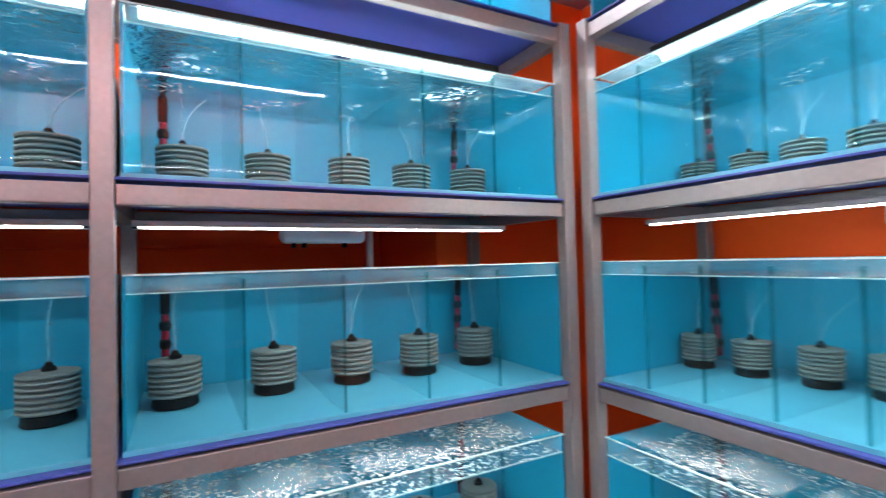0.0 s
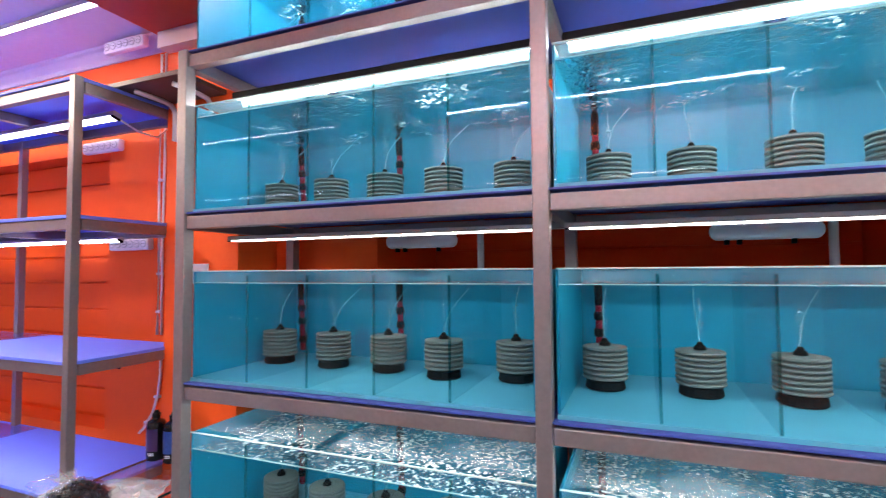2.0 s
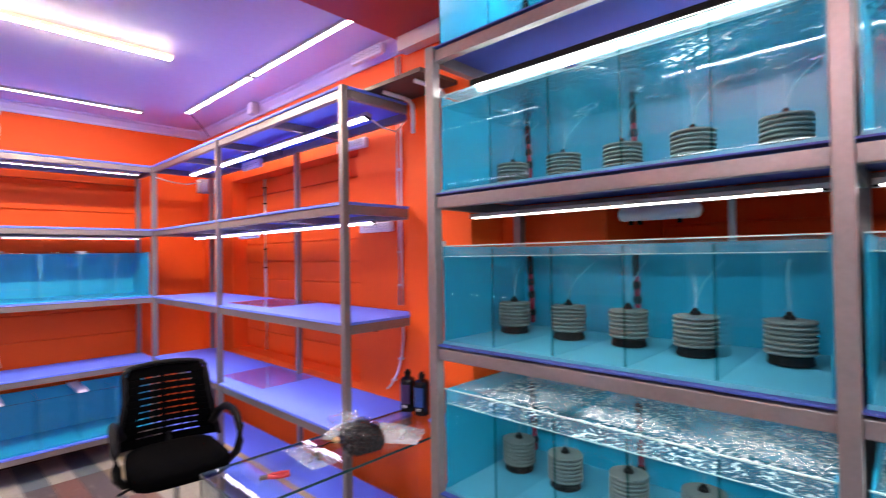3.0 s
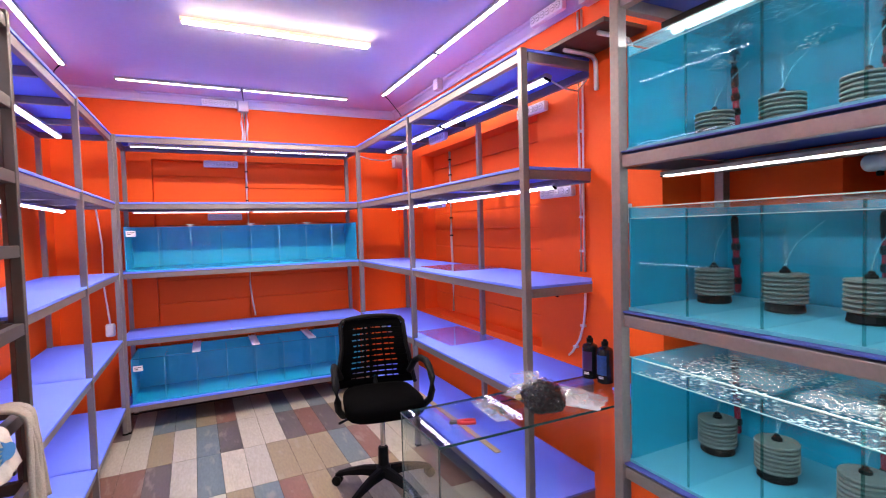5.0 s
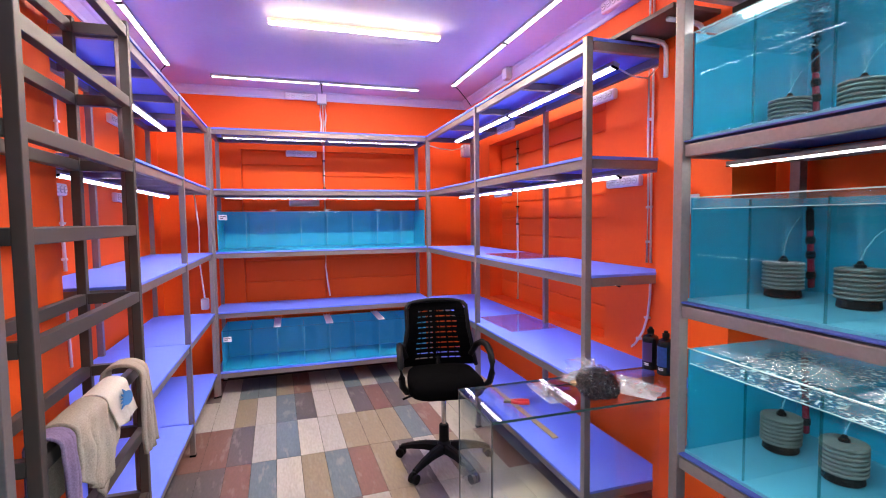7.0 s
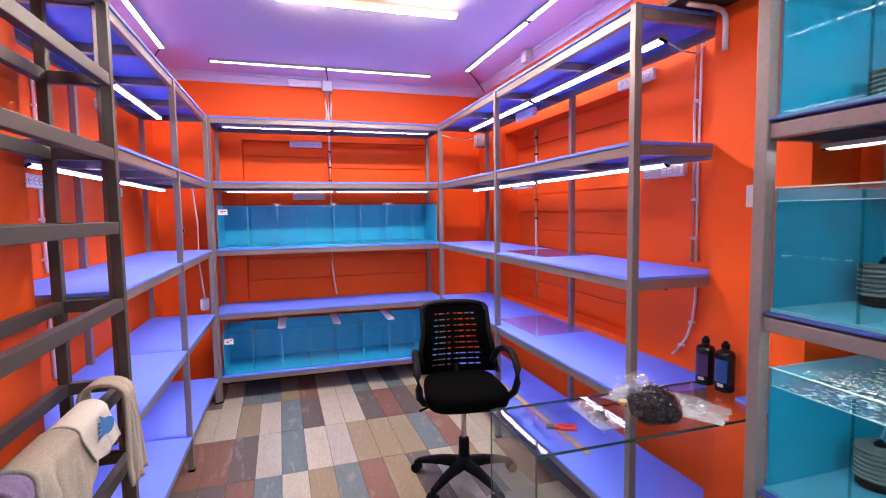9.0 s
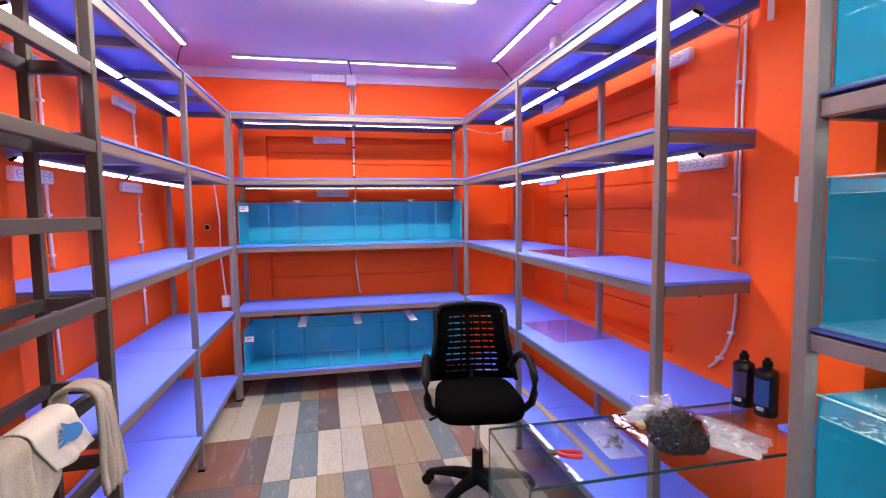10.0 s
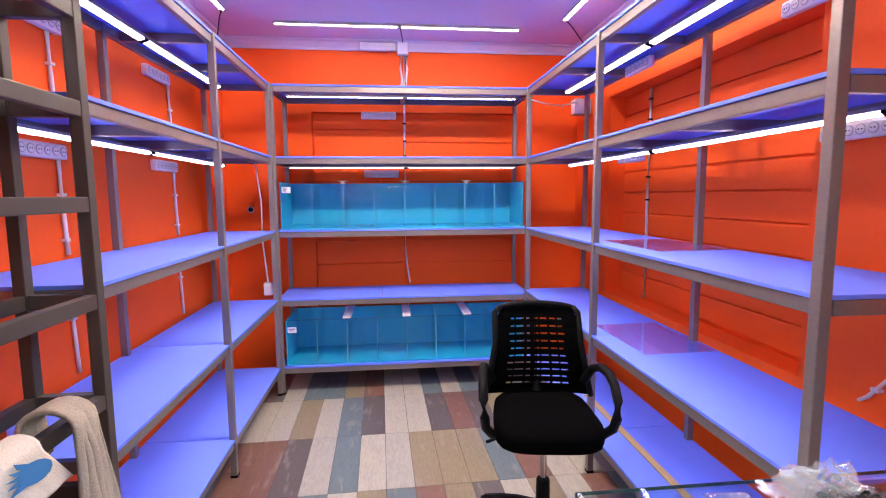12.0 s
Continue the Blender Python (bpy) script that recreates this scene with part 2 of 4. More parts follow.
# glow given to the warm lamp's housing, in place of its yellow bloom
WARM_FRINGE = glowing("warm_fringe_glow", (1.0, 0.66, 0.3), 1.5)
LED_WARM = glowing("led_warm_white", (1.0, 0.84, 0.66), TUBE_WARM)


# ---- building helpers ----
def box(bm, x0, x1, y0, y1, z0, z1, bevel=0.0):
    m = Matrix.Translation(((x0 + x1) / 2, (y0 + y1) / 2, (z0 + z1) / 2)) @ Matrix.Diagonal((x1 - x0, y1 - y0, z1 - z0, 1))
    r = bmesh.ops.create_cube(bm, size=1, matrix=m)
    if bevel:
        es = list({e for v in r["verts"] for e in v.link_edges})
        bmesh.ops.bevel(bm, geom=es, offset=bevel, segments=2, affect="EDGES", profile=0.6)
    return bm


def rod(bm, a, b, r, r2=None, seg=10, ends=True):
    a, b = Vector(a), Vector(b)
    d = b - a
    q = d.to_track_quat("Z", "Y").to_matrix().to_4x4()
    bmesh.ops.create_cone(bm, cap_ends=ends, segments=seg, radius1=r, radius2=r if r2 is None else r2, depth=d.length,
                          matrix=Matrix.Translation((a + b) / 2) @ q)
    return bm


def lathe(bm, profile, seg=20, centre=(0, 0, 0)):
    """A turned shape from (radius, height) pairs."""
    rings = []
    for r, z in profile:
        rings.append([bm.verts.new((centre[0] + r * math.cos(2 * math.pi * k / seg), centre[1] + r * math.sin(2 * math.pi * k / seg), centre[2] + z)) for k in range(seg)])
    for a, b in zip(rings, rings[1:]):
        for k in range(seg):
            bm.faces.new((a[k], a[(k + 1) % seg], b[(k + 1) % seg], b[k]))
    bm.faces.new(rings[-1])
    bm.faces.new(rings[0][::-1])
    return bm


def sweep(bm, points, r, seg=8):
    """A round cable or tube through the points."""
    pts = [Vector(p) for p in points]
    rings = []
    for k, p in enumerate(pts):
        d = (pts[min(k + 1, len(pts) - 1)] - pts[max(k - 1, 0)]).normalized()
        q = d.to_track_quat("Z", "Y").to_matrix()
        rings.append([bm.verts.new(p + q @ Vector((r * math.cos(2 * math.pi * j / seg), r * math.sin(2 * math.pi * j / seg), 0))) for j in range(seg)])
    for a, b in zip(rings, rings[1:]):
        for j in range(seg):
            bm.faces.new((a[j], a[(j + 1) % seg], b[(j + 1) % seg], b[j]))
    bm.faces.new(rings[-1])
    bm.faces.new(rings[0][::-1])
    return bm


def finish(ob, mat, smooth=False):
    ob.data.materials.append(mat)
    if smooth:
        ob.data.polygons.foreach_set("use_smooth", [True] * len(ob.data.polygons))
    return ob


def part(name, bm, mat, parent=None, label="", smooth=False, shadow=True):
    """Links a bmesh as one mesh object under a thing or a part."""
    bm.normal_update()
    me = bpy.data.meshes.new(name)
    bm.to_mesh(me)
    bm.free()
    ob = finish(new(name, me), mat, smooth)
    ob.parent = parent
    ob.visible_shadow = shadow
    return tagged(ob, label)


def thing(name, label, category, group="", m=None):
    ob = new(name)
    ob.empty_display_size = 0.05
    if m is not None:
        ob.matrix_basis = m
    return tagged(ob, label, category, group)


def one(name, bm, mat, label, category, group="", kind="", smooth=False, shadow=True):
    return tagged(part(name, bm, mat, None, "", smooth, shadow), label, category, group, kind)


def new_bm():
    return bmesh.new()


# ---- the room ----
X_END, X_BACK, Y_LEFT, Y_RIGHT, CEIL = -4.66, 1.80, -1.14, 1.74, 2.66
T = 0.7


def structure(name, boxes, mat, label, category):
    ob = one(name, box(new_bm(), *boxes[0]), mat, label, category, kind="structure")
    for b in boxes[1:]:
        part("wall_section", box(new_bm(), *b), mat, ob)
    return ob


# floor slab under the planks
structure("floor", [(X_END - T, X_BACK + T, Y_LEFT - T, Y_RIGHT + T, -0.12, -0.004)], GROUT, "plank-patterned floor in mixed weathered wood tones", "floor")
structure("ceiling", [(X_END - T, X_BACK + T, Y_LEFT - T, Y_RIGHT + T, CEIL, CEIL + 0.15)], CEILING, "smooth lilac-white painted ceiling", "ceiling")
# end wall with a shuttered recess
R = 0.07
EY0, EY1, EZ1 = -0.46, 1.2, 2.11
structure("wall_end", [(X_END - T, X_END - R, Y_LEFT, Y_RIGHT, 0, CEIL), (X_END - R, X_END, Y_LEFT, EY0, 0, CEIL), (X_END - R, X_END, EY1, Y_RIGHT, 0, CEIL),
                       (X_END - R, X_END, EY0, EY1, EZ1, CEIL)], ORANGE, "orange painted wall with a shallow boarded recess", "wall")
# right wall with the boarded window recess, the pier and a deep recess behind the tanks
RX0, RX1, RZ0, RZ1, RY = -4.03, -2.27, 0.72, 2.13, 1.88
DX0, DX1 = -0.71, 1.02
structure("wall_right", [(X_END - T, RX0, Y_RIGHT, Y_RIGHT + T, 0, CEIL), (RX1, DX0, Y_RIGHT, Y_RIGHT + T, 0, CEIL), (DX1, X_BACK + T, Y_RIGHT, Y_RIGHT + T, 0, CEIL),
                         (RX0, RX1, Y_RIGHT, Y_RIGHT + T, 0, RZ0), (RX0, RX1, Y_RIGHT, Y_RIGHT + T, RZ1, CEIL), (RX0, RX1, RY, Y_RIGHT + T, RZ0, RZ1),
                         (DX0, DX1, Y_RIGHT + 0.6, Y_RIGHT + T, 0, CEIL), (DX0, DX1, Y_RIGHT, Y_RIGHT + 0.6, 1.72, CEIL)],
          ORANGE, "orange painted wall with boarded window recesses", "wall")
structure("pier_right", [(-1.59, -1.2, 1.52, Y_RIGHT - 0.001, 0, CEIL)], ORANGE, "orange painted wall pier between the shelving bays", "pier")
structure("wall_left", [(X_END - T, X_BACK + T, Y_LEFT - T, Y_LEFT, 0, CEIL)], ORANGE, "orange painted wall", "wall")
structure("pier_left", [(-1.93, -1.12, Y_LEFT + 0.001, -0.87, 0, CEIL)], ORANGE, "orange painted wall pier behind the dark frame", "pier")
structure("wall_back", [(X_BACK, X_BACK + T, Y_LEFT, Y_RIGHT, 0, CEIL)], ORANGE, "orange painted wall", "wall")
structure("ceiling_beam", [(-1.61, -1.2, -0.87, 1.52, 2.5, CEIL - 0.001)], DARK_ORANGE, "dark red ceiling beam between the piers", "beam")


def cornice(name, a, b, nx, ny):
    """A coved plaster moulding along a wall under the ceiling."""
    prof = [(0, -0.075), (0.012, -0.075), (0.016, -0.055), (0.04, -0.02), (0.055, -0.012), (0.06, 0), (0, 0)]
    bm = new_bm()
    ends = [[bm.verts.new((p[0] + nx * u, p[1] + ny * u, CEIL - 0.001 + w)) for u, w in prof] for p in (a, b)]
    k = len(prof)
    for i in range(k):
        bm.faces.new((ends[0][i], ends[0][(i + 1) % k], ends[1][(i + 1) % k], ends[1][i]))
    bm.faces.new(ends[0][::-1])
    bm.faces.new(ends[1])
    bmesh.ops.recalc_face_normals(bm, faces=bm.faces)
    return one(name, bm, CEILING, "white coved ceiling moulding", "moulding", kind="structure")


cornice("trim_end", (X_END, Y_LEFT), (X_END, Y_RIGHT), 1, 0)
cornice("trim_right", (X_END, Y_RIGHT), (-1.6, Y_RIGHT), 0, -1)
cornice("trim_left", (X_END, Y_LEFT), (-1.95, Y_LEFT), 0, 1)


def boarding(name, wall, z0, z1, step, along, lo, hi, face, mat, proud):
    """Horizontal boards, each one piece, over a recess."""
    z = z0
    while z < z1 - 0.03:
        h = min(step, z1 - z)
        bm = new_bm()
        if along == "y":
            box(bm, face, face + proud, lo, hi, z + 0.003, z + h - 0.005, 0.0045)
        else:
            box(bm, lo, hi, face - proud, face, z + 0.003, z + h - 0.005, 0.0045)
        part(name, bm, mat, wall)
        z += h


for lo, hi, top in ((EY0 + 0.004, 0.27, 0.3), (0.274, EY1 - 0.004, 0.2)):
    boarding("board", bpy.data.objects["wall_end"], 0.275, 1.675, 0.2, "y", lo, hi, X_END - R + 0.0005, ORANGE, 0.018)
    boarding("board", bpy.data.objects["wall_end"], 1.675, EZ1 - 0.01, top, "y", lo, hi, X_END - R + 0.0005, ORANGE, 0.018)
boarding("board", bpy.data.objects["wall_right"], RZ0 + 0.02, 1.6, 0.142, "x", RX0 + 0.004, RX1 - 0.004, RY - 0.0005, ORANGE, 0.018)
boarding("board", bpy.data.objects["wall_right"], 1.594, RZ1 - 0.004, 0.4, "x", RX0 + 0.004, RX1 - 0.004, RY - 0.0005, ORANGE, 0.018)
boarding("board", bpy.data.objects["wall_right"], 0.3, 1.71, 0.26, "x", DX0 + 0.004, DX1 - 0.004, Y_RIGHT + 0.5995, ORANGE, 0.018)


# ---- shelving ----

def rack(name, label, m, posts, depth, levels, end_rails=True, mat=STEEL, group="shelving", splits=(), mid_rails=(), rear=None, P=0.031):
    """A welded tube rack: uprights along the front and back, rails and a board at each level. Local x runs along it, y goes back from its front."""
    t = thing(name, label, "shelving rack", group, m)
    hi = max(levels) + 0.002
    for y, row in ((-0.006, posts), (depth - P, rear or posts)):
        for x in row:
            bm = box(new_bm(), x - P / 2, x + P / 2, y, y + P, 0.012, hi, 0.003)
            part("upright", bm, mat, t)
            bm = box(new_bm(), x - P / 2 - 0.002, x + P / 2 + 0.002, y - 0.002, y + P + 0.002, 0, 0.012)
            part("foot_cap", bm, BLACK, t)
    lo, up = min(posts), max(posts)
    for z in levels:
        for y, row in ((0.003, posts), (depth - P + 0.003, rear or posts)):
            for a, b in zip(row, row[1:]):
                bm = box(new_bm(), a + P / 2 + 0.0005, b - P / 2 - 0.0005, y, y + P - 0.006, z - 0.052, z - 0.013, 0.003)
                part("rail", bm, mat, t)
        for x in (posts if end_rails else (lo, up)):
            bm = box(new_bm(), x - P / 2 + 0.003, x + P / 2 - 0.003, P + 0.0005, depth - P - 0.0005, z - 0.052, z - 0.013, 0.003)
            part("cross_rail", bm, mat, t)
        for x in mid_rails:
            bm = box(new_bm(), x - P / 2, x + P / 2, P + 0.0005, depth - P - 0.0005, z - 0.052, z - 0.013, 0.003)
            part("cross_rail", bm, mat, t)
        cuts = [lo - P / 2, *splits, up + P / 2]
        for a, b in zip(cuts, cuts[1:]):
            bm = box(new_bm(), a + 0.001, b - 0.001, 0.001 if "tank" in group else -0.004, depth, z - (0.006 if "tank" in group else 0.0125), z, 0.002)
            # notches round the uprights are hidden by them
            part("shelf_board", bm, BOARD_DEEP if "tank" in group else BOARD, t, "deep blue foam shelf board" if "tank" in group else "periwinkle blue foam shelf board")
    return t


Y0 = 1.155
LEV = (0.205, 0.705, 1.2, 1.715, 2.205)
LEV_R = (0.235, 0.735, 1.2, 1.712, 2.205)
rack("shelving_rack", "empty steel shelving rack with periwinkle boards along the orange wall", pose(-4.13, Y0, 0), (0.02, 1.24, 2.53), 0.46, LEV_R, splits=(1.26,), mid_rails=(0.62, 1.88), rear=(0.02, 1.4, 2.53))
rack("shelving_rack", "steel shelving rack holding two long empty glass tanks", pose(-4.115, -0.665, 0, 0, 0, 90), (0.02, 1.84), 0.46, LEV, splits=(0.75,), mid_rails=(0.93,))
rack("shelving_rack", "empty steel shelving rack with periwinkle boards beside the dark frame", pose(-2.0, -0.655, 0, 0, 0, 180), (0.0, 1.06, 2.11), 0.44, LEV, splits=(1.06,), mid_rails=(0.53, 1.6), rear=(0.0, 0.93, 2.11))
TL = (0.15, 0.665, 1.172, 1.692, 2.2)
TD = 0.545
rack("shelving_rack", "long steel rack filled with running fish tanks", pose(0, Y0, 0), (-1.07, 0.038, 1.148), TD, TL, group="tank racks", P=0.037, splits=(0.038,))
rack("shelving_rack", "steel rack filled with running fish tanks on the short wall", pose(1.184, 1.118, 0, 0, 0, -90), (0.0, 1.1), TD, TL, group="tank racks", P=0.037)
rack("shelving_rack", "steel rack filled with running fish tanks by the dark frame", pose(0.72, -0.655, 0, 0, 0, 180), (0.0, 0.88, 1.755), 0.46, TL, group="tank racks", P=0.037)


# ---- fish tanks ----
def tank(label, m, length, depth, height, cells, level=None, surface=None, back=TEAL, side=TEAL, lid="", group="fish tanks", braces=False, base=AQUA_LIT):
    """A glued glass tank with painted back, ends and floor, clear front, cell dividers and its water surface."""
    t = thing("fish_tank", label, "fish tank", group, m)
    g = 0.006
    part("front_pane", box(new_bm(), 0.0005, length - 0.0005, 0, g, 0.0105, height, 0.001), TANK_GLASS if level else DRY_GLASS, t, "clear glass front", shadow=False)
    part("back_pane", box(new_bm(), 0, length, depth - g, depth, 0.0105, height), back, t)
    for x in (0, length - g):
        part("end_pane", box(new_bm(), x, x + g, g + 0.0005, depth - g - 0.0005, 0.0105, height), side, t)
    part("base_pane", box(new_bm(), 0, length, 0, depth, 0.0, 0.01), base, t, "teal floor pane")
    for k in range(1, cells):
        x = length * k / cells
        part("divider", box(new_bm(), x - 0.0025, x + 0.0025, g + 0.0005, depth - g - 0.0005, 0.0105, height - 0.012), DIVIDER if level else DRY_GLASS, t, shadow=False)
        part("silicone_seam", box(new_bm(), x - 0.0032, x + 0.0032, g + 0.0006, g + 0.004, 0.0106, height - 0.012), GREEN_GLASS if level else PALE_SEAM, t)
    part("top_edge", box(new_bm(), 0.001, length - 0.001, 0.0005, g - 0.0005, height + 0.0002, height + 0.0035), RIM_GLINT if level else GREEN_GLASS, t, "glass edge, pale on running tanks for its glint")
    if lid:
        for a, b in ((0.0, 0.42), (0.44, 1.0)) if lid == "wet" else ():
            part("cover_glass", box(new_bm(), a * length + 0.012, b * length - 0.012, 0.02, depth * 0.42, height + 0.003, height + 0.007, 0.001), COVER, t, "loose wet cover glass, pale film for lamp glow", shadow=False)
    if level and not braces:
        part("waterline", box(new_bm(), g, length - g, g + 0.0005, g + 0.0035, level - 0.0012, level + 0.0012), RIM_GLINT, t, "pale line of water on the glass", shadow=False)
        part("misted_band", box(new_bm(), g, length - g, g + 0.0045, g + 0.0055, level + 0.003, height - 0.001), MIST, t, "misted strip of glass above the water", shadow=False)
    if lid == "clear":
        for a, b in ((0.0, 0.42), (0.44, 1.0)):
            part("cover_glass", box(new_bm(), a * length + 0.012, b * length - 0.012, 0.03, depth - 0.05, height + 0.003, height + 0.007, 0.001), COVER_DRY, t, "loose cover glass", shadow=False)
    if level:
        bm = new_bm()
        nx, ny = 40, 16
        grid = [[bm.verts.new((g + (length - 2 * g) * i / nx, g + (depth - 2 * g) * j / ny, level + 0.002 * noise.noise((i * 0.9, j * 0.9, length + height)))) for j in range(ny + 1)] for i in range(nx + 1)]
        for i in range(nx):
            for j in range(ny):
                bm.faces.new((grid[i][j], grid[i + 1][j], grid[i + 1][j + 1], grid[i][j + 1]))
        part("water_surface", bm, surface, t, "rippled bubbling water surface", smooth=True, shadow=False)
    if not level and not braces:
        for k in (0.25, 0.5, 0.755):
            clip = part("glass_clip", box(new_bm(), length * k - 0.03, length * k + 0.03, -0.006, 0.03, height + 0.004, height + 0.009, 0.002), GREY_PLASTIC, t, "small grey glass clip")
            part("clip_lip", box(new_bm(), length * k - 0.012, length * k + 0.012, -0.008, -0.0005, height - 0.012, height + 0.0035, 0.001), GREY_PLASTIC, clip)
    if braces:
        for k in (0.25, 0.5, 0.76):
            b = part("brace", box(new_bm(), length * k - 0.03, length * k + 0.03, 0.0, depth, height + 0.004, height + 0.007, 0.001), WHITE, t, "white ribbed channel brace")
            for j in range(3):
                part("rib", box(new_bm(), length * k - 0.03 + j * 0.027, length * k - 0.024 + j * 0.027, 0.0, depth, height + 0.0072, height + 0.014), WHITE, b)
    return t


def sponge_filter(m, rings=7):
    """A round stack of sponge discs on a dark foot, with a cap and its air line."""
    t = thing("sponge_filter", "grey ribbed round sponge filter on a dark foot", "sponge filter", "sponge filters", m)
    prof, h = [], 0.028
    for k in range(rings):
        z = h + k * 0.0128
        prof += [(0.05, z), (0.058, z + 0.001), (0.06, z + 0.004), (0.058, z + 0.0085), (0.05, z + 0.0095)]
    part("sponge", lathe(new_bm(), prof, 24), SPONGE, t, smooth=False)
    part("foot", lathe(new_bm(), [(0.05, 0.001), (0.053, 0.004), (0.05, 0.024), (0.04, 0.0275)], 20), BLACK, t, "black weighted foot")
    top = h + rings * 0.0128
    part("cap", lathe(new_bm(), [(0.015, top - 0.002), (0.014, top + 0.006), (0.009, top + 0.009), (0.007, top + 0.016), (0.003, top + 0.018)], 14), BLACK, t, "black cap")
    part("air_line", sweep(new_bm(), [(0, 0, top + 0.012), (0.004, 0.01, top + 0.05), (0.012, 0.03, top + 0.085), (0.03, 0.06, top + 0.12), (0.05, 0.085, top + 0.15)], 0.0014, 6), AIR, t, "clear air hose")
    plume = random.Random(5)
    bm = new_bm()
    for k in range(70):
        u = plume.random()
        a, r, z = plume.uniform(0, math.tau), plume.uniform(0, 0.006 + 0.016 * u), top + 0.02 + u * 0.13
        bmesh.ops.create_icosphere(bm, subdivisions=1, radius=plume.uniform(0.0009, 0.0019), matrix=pose(r * math.cos(a), r * math.sin(a), z))
    part("bubble_plume", bm, BUBBLE, t, "faint column of rising air bubbles", smooth=True, shadow=False)
    return t


def heater(m, h):
    t = thing("tank_heater", "slim red and black stick heater", "heater", "tank heaters", m)
    part("tube", lathe(new_bm(), [(0.008, 0.02), (0.0105, 0.025), (0.0105, h - 0.09), (0.008, h - 0.085)], 12), HEATER_RED, t, "dark red glass tube")
    part("cap", lathe(new_bm(), [(0.011, h - 0.0845), (0.012, h - 0.08), (0.012, h - 0.02), (0.006, h - 0.01)], 12), BLACK, t)
    for z in (0.05, 0.12, h - 0.13):
        part("holder", lathe(new_bm(), [(0.011, z), (0.0145, z + 0.004), (0.0145, z + 0.02), (0.011, z + 0.026)], 12), BLACK, t)
    return t


TH = 0.335
FILTERS = []
for m, n_cells in ((pose(-1.048, 1.178, 0), 5), (pose(0.064, 1.178, 0), 5), (pose(1.204, 1.106, 0, 0, 0, -90), 7)):
    for z, lid, surf in ((0.666, "clear", FROTH), (1.173, "", WATER), (1.693, "wet", WATER), (2.201, "", WATER)):
        tank("running fish tank with teal back and glass cells", m @ pose(0, 0, z), 1.064, 0.50, 0.35 if z < 1 else TH, n_cells, TH - 0.034, surf, lid=lid)
        for k in range(n_cells):
            x = 1.064 * (k + 0.5) / 5 - 0.012
            if m.translation.x > 1:
                FILTERS.append(m @ pose(0.07 + 0.148 * k + random.uniform(-0.008, 0.008), 0.37 + random.uniform(-0.03, 0.01), z + 0.011, 0, 0, random.uniform(-40, 40)) @ Matrix.Diagonal((0.82, 0.82, 0.85, 1)))
                continue
            FILTERS.append(m @ pose(x + random.uniform(-0.012, 0.012), 0.285 + random.uniform(-0.02, 0.02), z + 0.011, 0, 0, random.uniform(-40, 40)))
        for x in (0.075, 0.5) if m.translation.x < -1 else (0.06, 0.97):
            heater(m @ pose(x, 0.45, z + 0.011, 4, 0, 0), 0.3)
base = sponge_filter(FILTERS[0])
for f in FILTERS[1:]:
    copy_thing(base, f)
# tanks of the rack by the dark frame
for z in (0.666, 1.173, 1.693):
    for x in (0.7, -0.18):
        tank("running fish tank with teal back and glass cells", pose(x, -0.68, z, 0, 0, 180), 0.86, 0.42, TH, 4, TH - 0.025, WATER)
# dry tanks of the far rack
tank("long empty glass tank with eight cells and a teal back", pose(-4.14, -0.615, 1.2012, 0, 0, 90), 1.755, 0.40, 0.335, 8, back=TEAL_DRY, side=TEAL_DRY, group="dry tanks", base=TEAL_DRY)
tank("long empty glass tank with three white channel braces across its top", pose(-4.14, -0.615, 0.2062, 0, 0, 90), 1.755, 0.42, 0.335, 8, back=TEAL_DRY, side=TEAL_DRY, group="dry tanks", braces=True, base=TEAL_DRY)
for z in (1.2012 + 0.26, 0.2062 + 0.245):
    lab = thing("label_sticker", "small white printed sticker on the dry tank", "sticker", "tank stickers", pose(-4.1385, -0.57, z))
    part("paper", box(new_bm(), 0, 0.0006, -0.032, 0.032, 0, 0.042), WHITE, lab)
    for j, w in enumerate((0.022, 0.012)):
        part("print_line", box(new_bm(), 0.0008, 0.0012, -0.022, -0.022 + 2 * w, 0.026 - j * 0.013, 0.031 - j * 0.013), BLACK, lab)


# ---- lamps ----
def tube_lamp(m, length, glow, label, group, wide=0.022, bulge=False, lip=False, deep=0.0065, cap=BLACK):
    """A slim batten lamp along local x, its lens facing down."""
    t = thing("led_tube", label, "tube lamp", group, m)
    # wide tank lamps: black housing paints the shaded gap under the board
    edge = 0.001 if cap is WHITE else 0.004
    part("housing", box(new_bm(), 0, length, -wide / 2 - edge, wide / 2 + edge, -0.004, 0.009 if wide < 0.018 else 0.016, 0.002), BLACK if bulge and wide > 0.03 else WARM_FRINGE if cap is WHITE else GREY_PLASTIC, t)
    part("lens", box(new_bm(), 0.012, length - 0.012, -wide / 2, wide / 2, -deep, -0.0042, 0.0008), glow, t, "glowing lens", shadow=False)
    if bulge:
        part("bulb", rod(new_bm(), (0.014, 0, -0.0056 if wide < 0.03 else -0.012), (length - 0.014, 0, -0.0056 if wide < 0.03 else -0.012), 0.0017 if wide < 0.03 else 0.009, seg=10), glow, t, "glowing tube", shadow=False)
    # added lip that keeps lamp light off the recess behind the tanks
    if lip:
        part("light_shield", box(new_bm(), 0.002, length - 0.002, 0.017, 0.02, -0.0085, 0.009, 0.001), GREY_PLASTIC, t, "grey lip added to shade the wall behind")
    for x in (0, length - 0.0115):
        part("end_cap", box(new_bm(), x, x + 0.0115, -wide / 2 - 0.005, wide / 2 + 0.005, -deep - 0.0025, -0.0042, 0.002), cap, t)
    return t


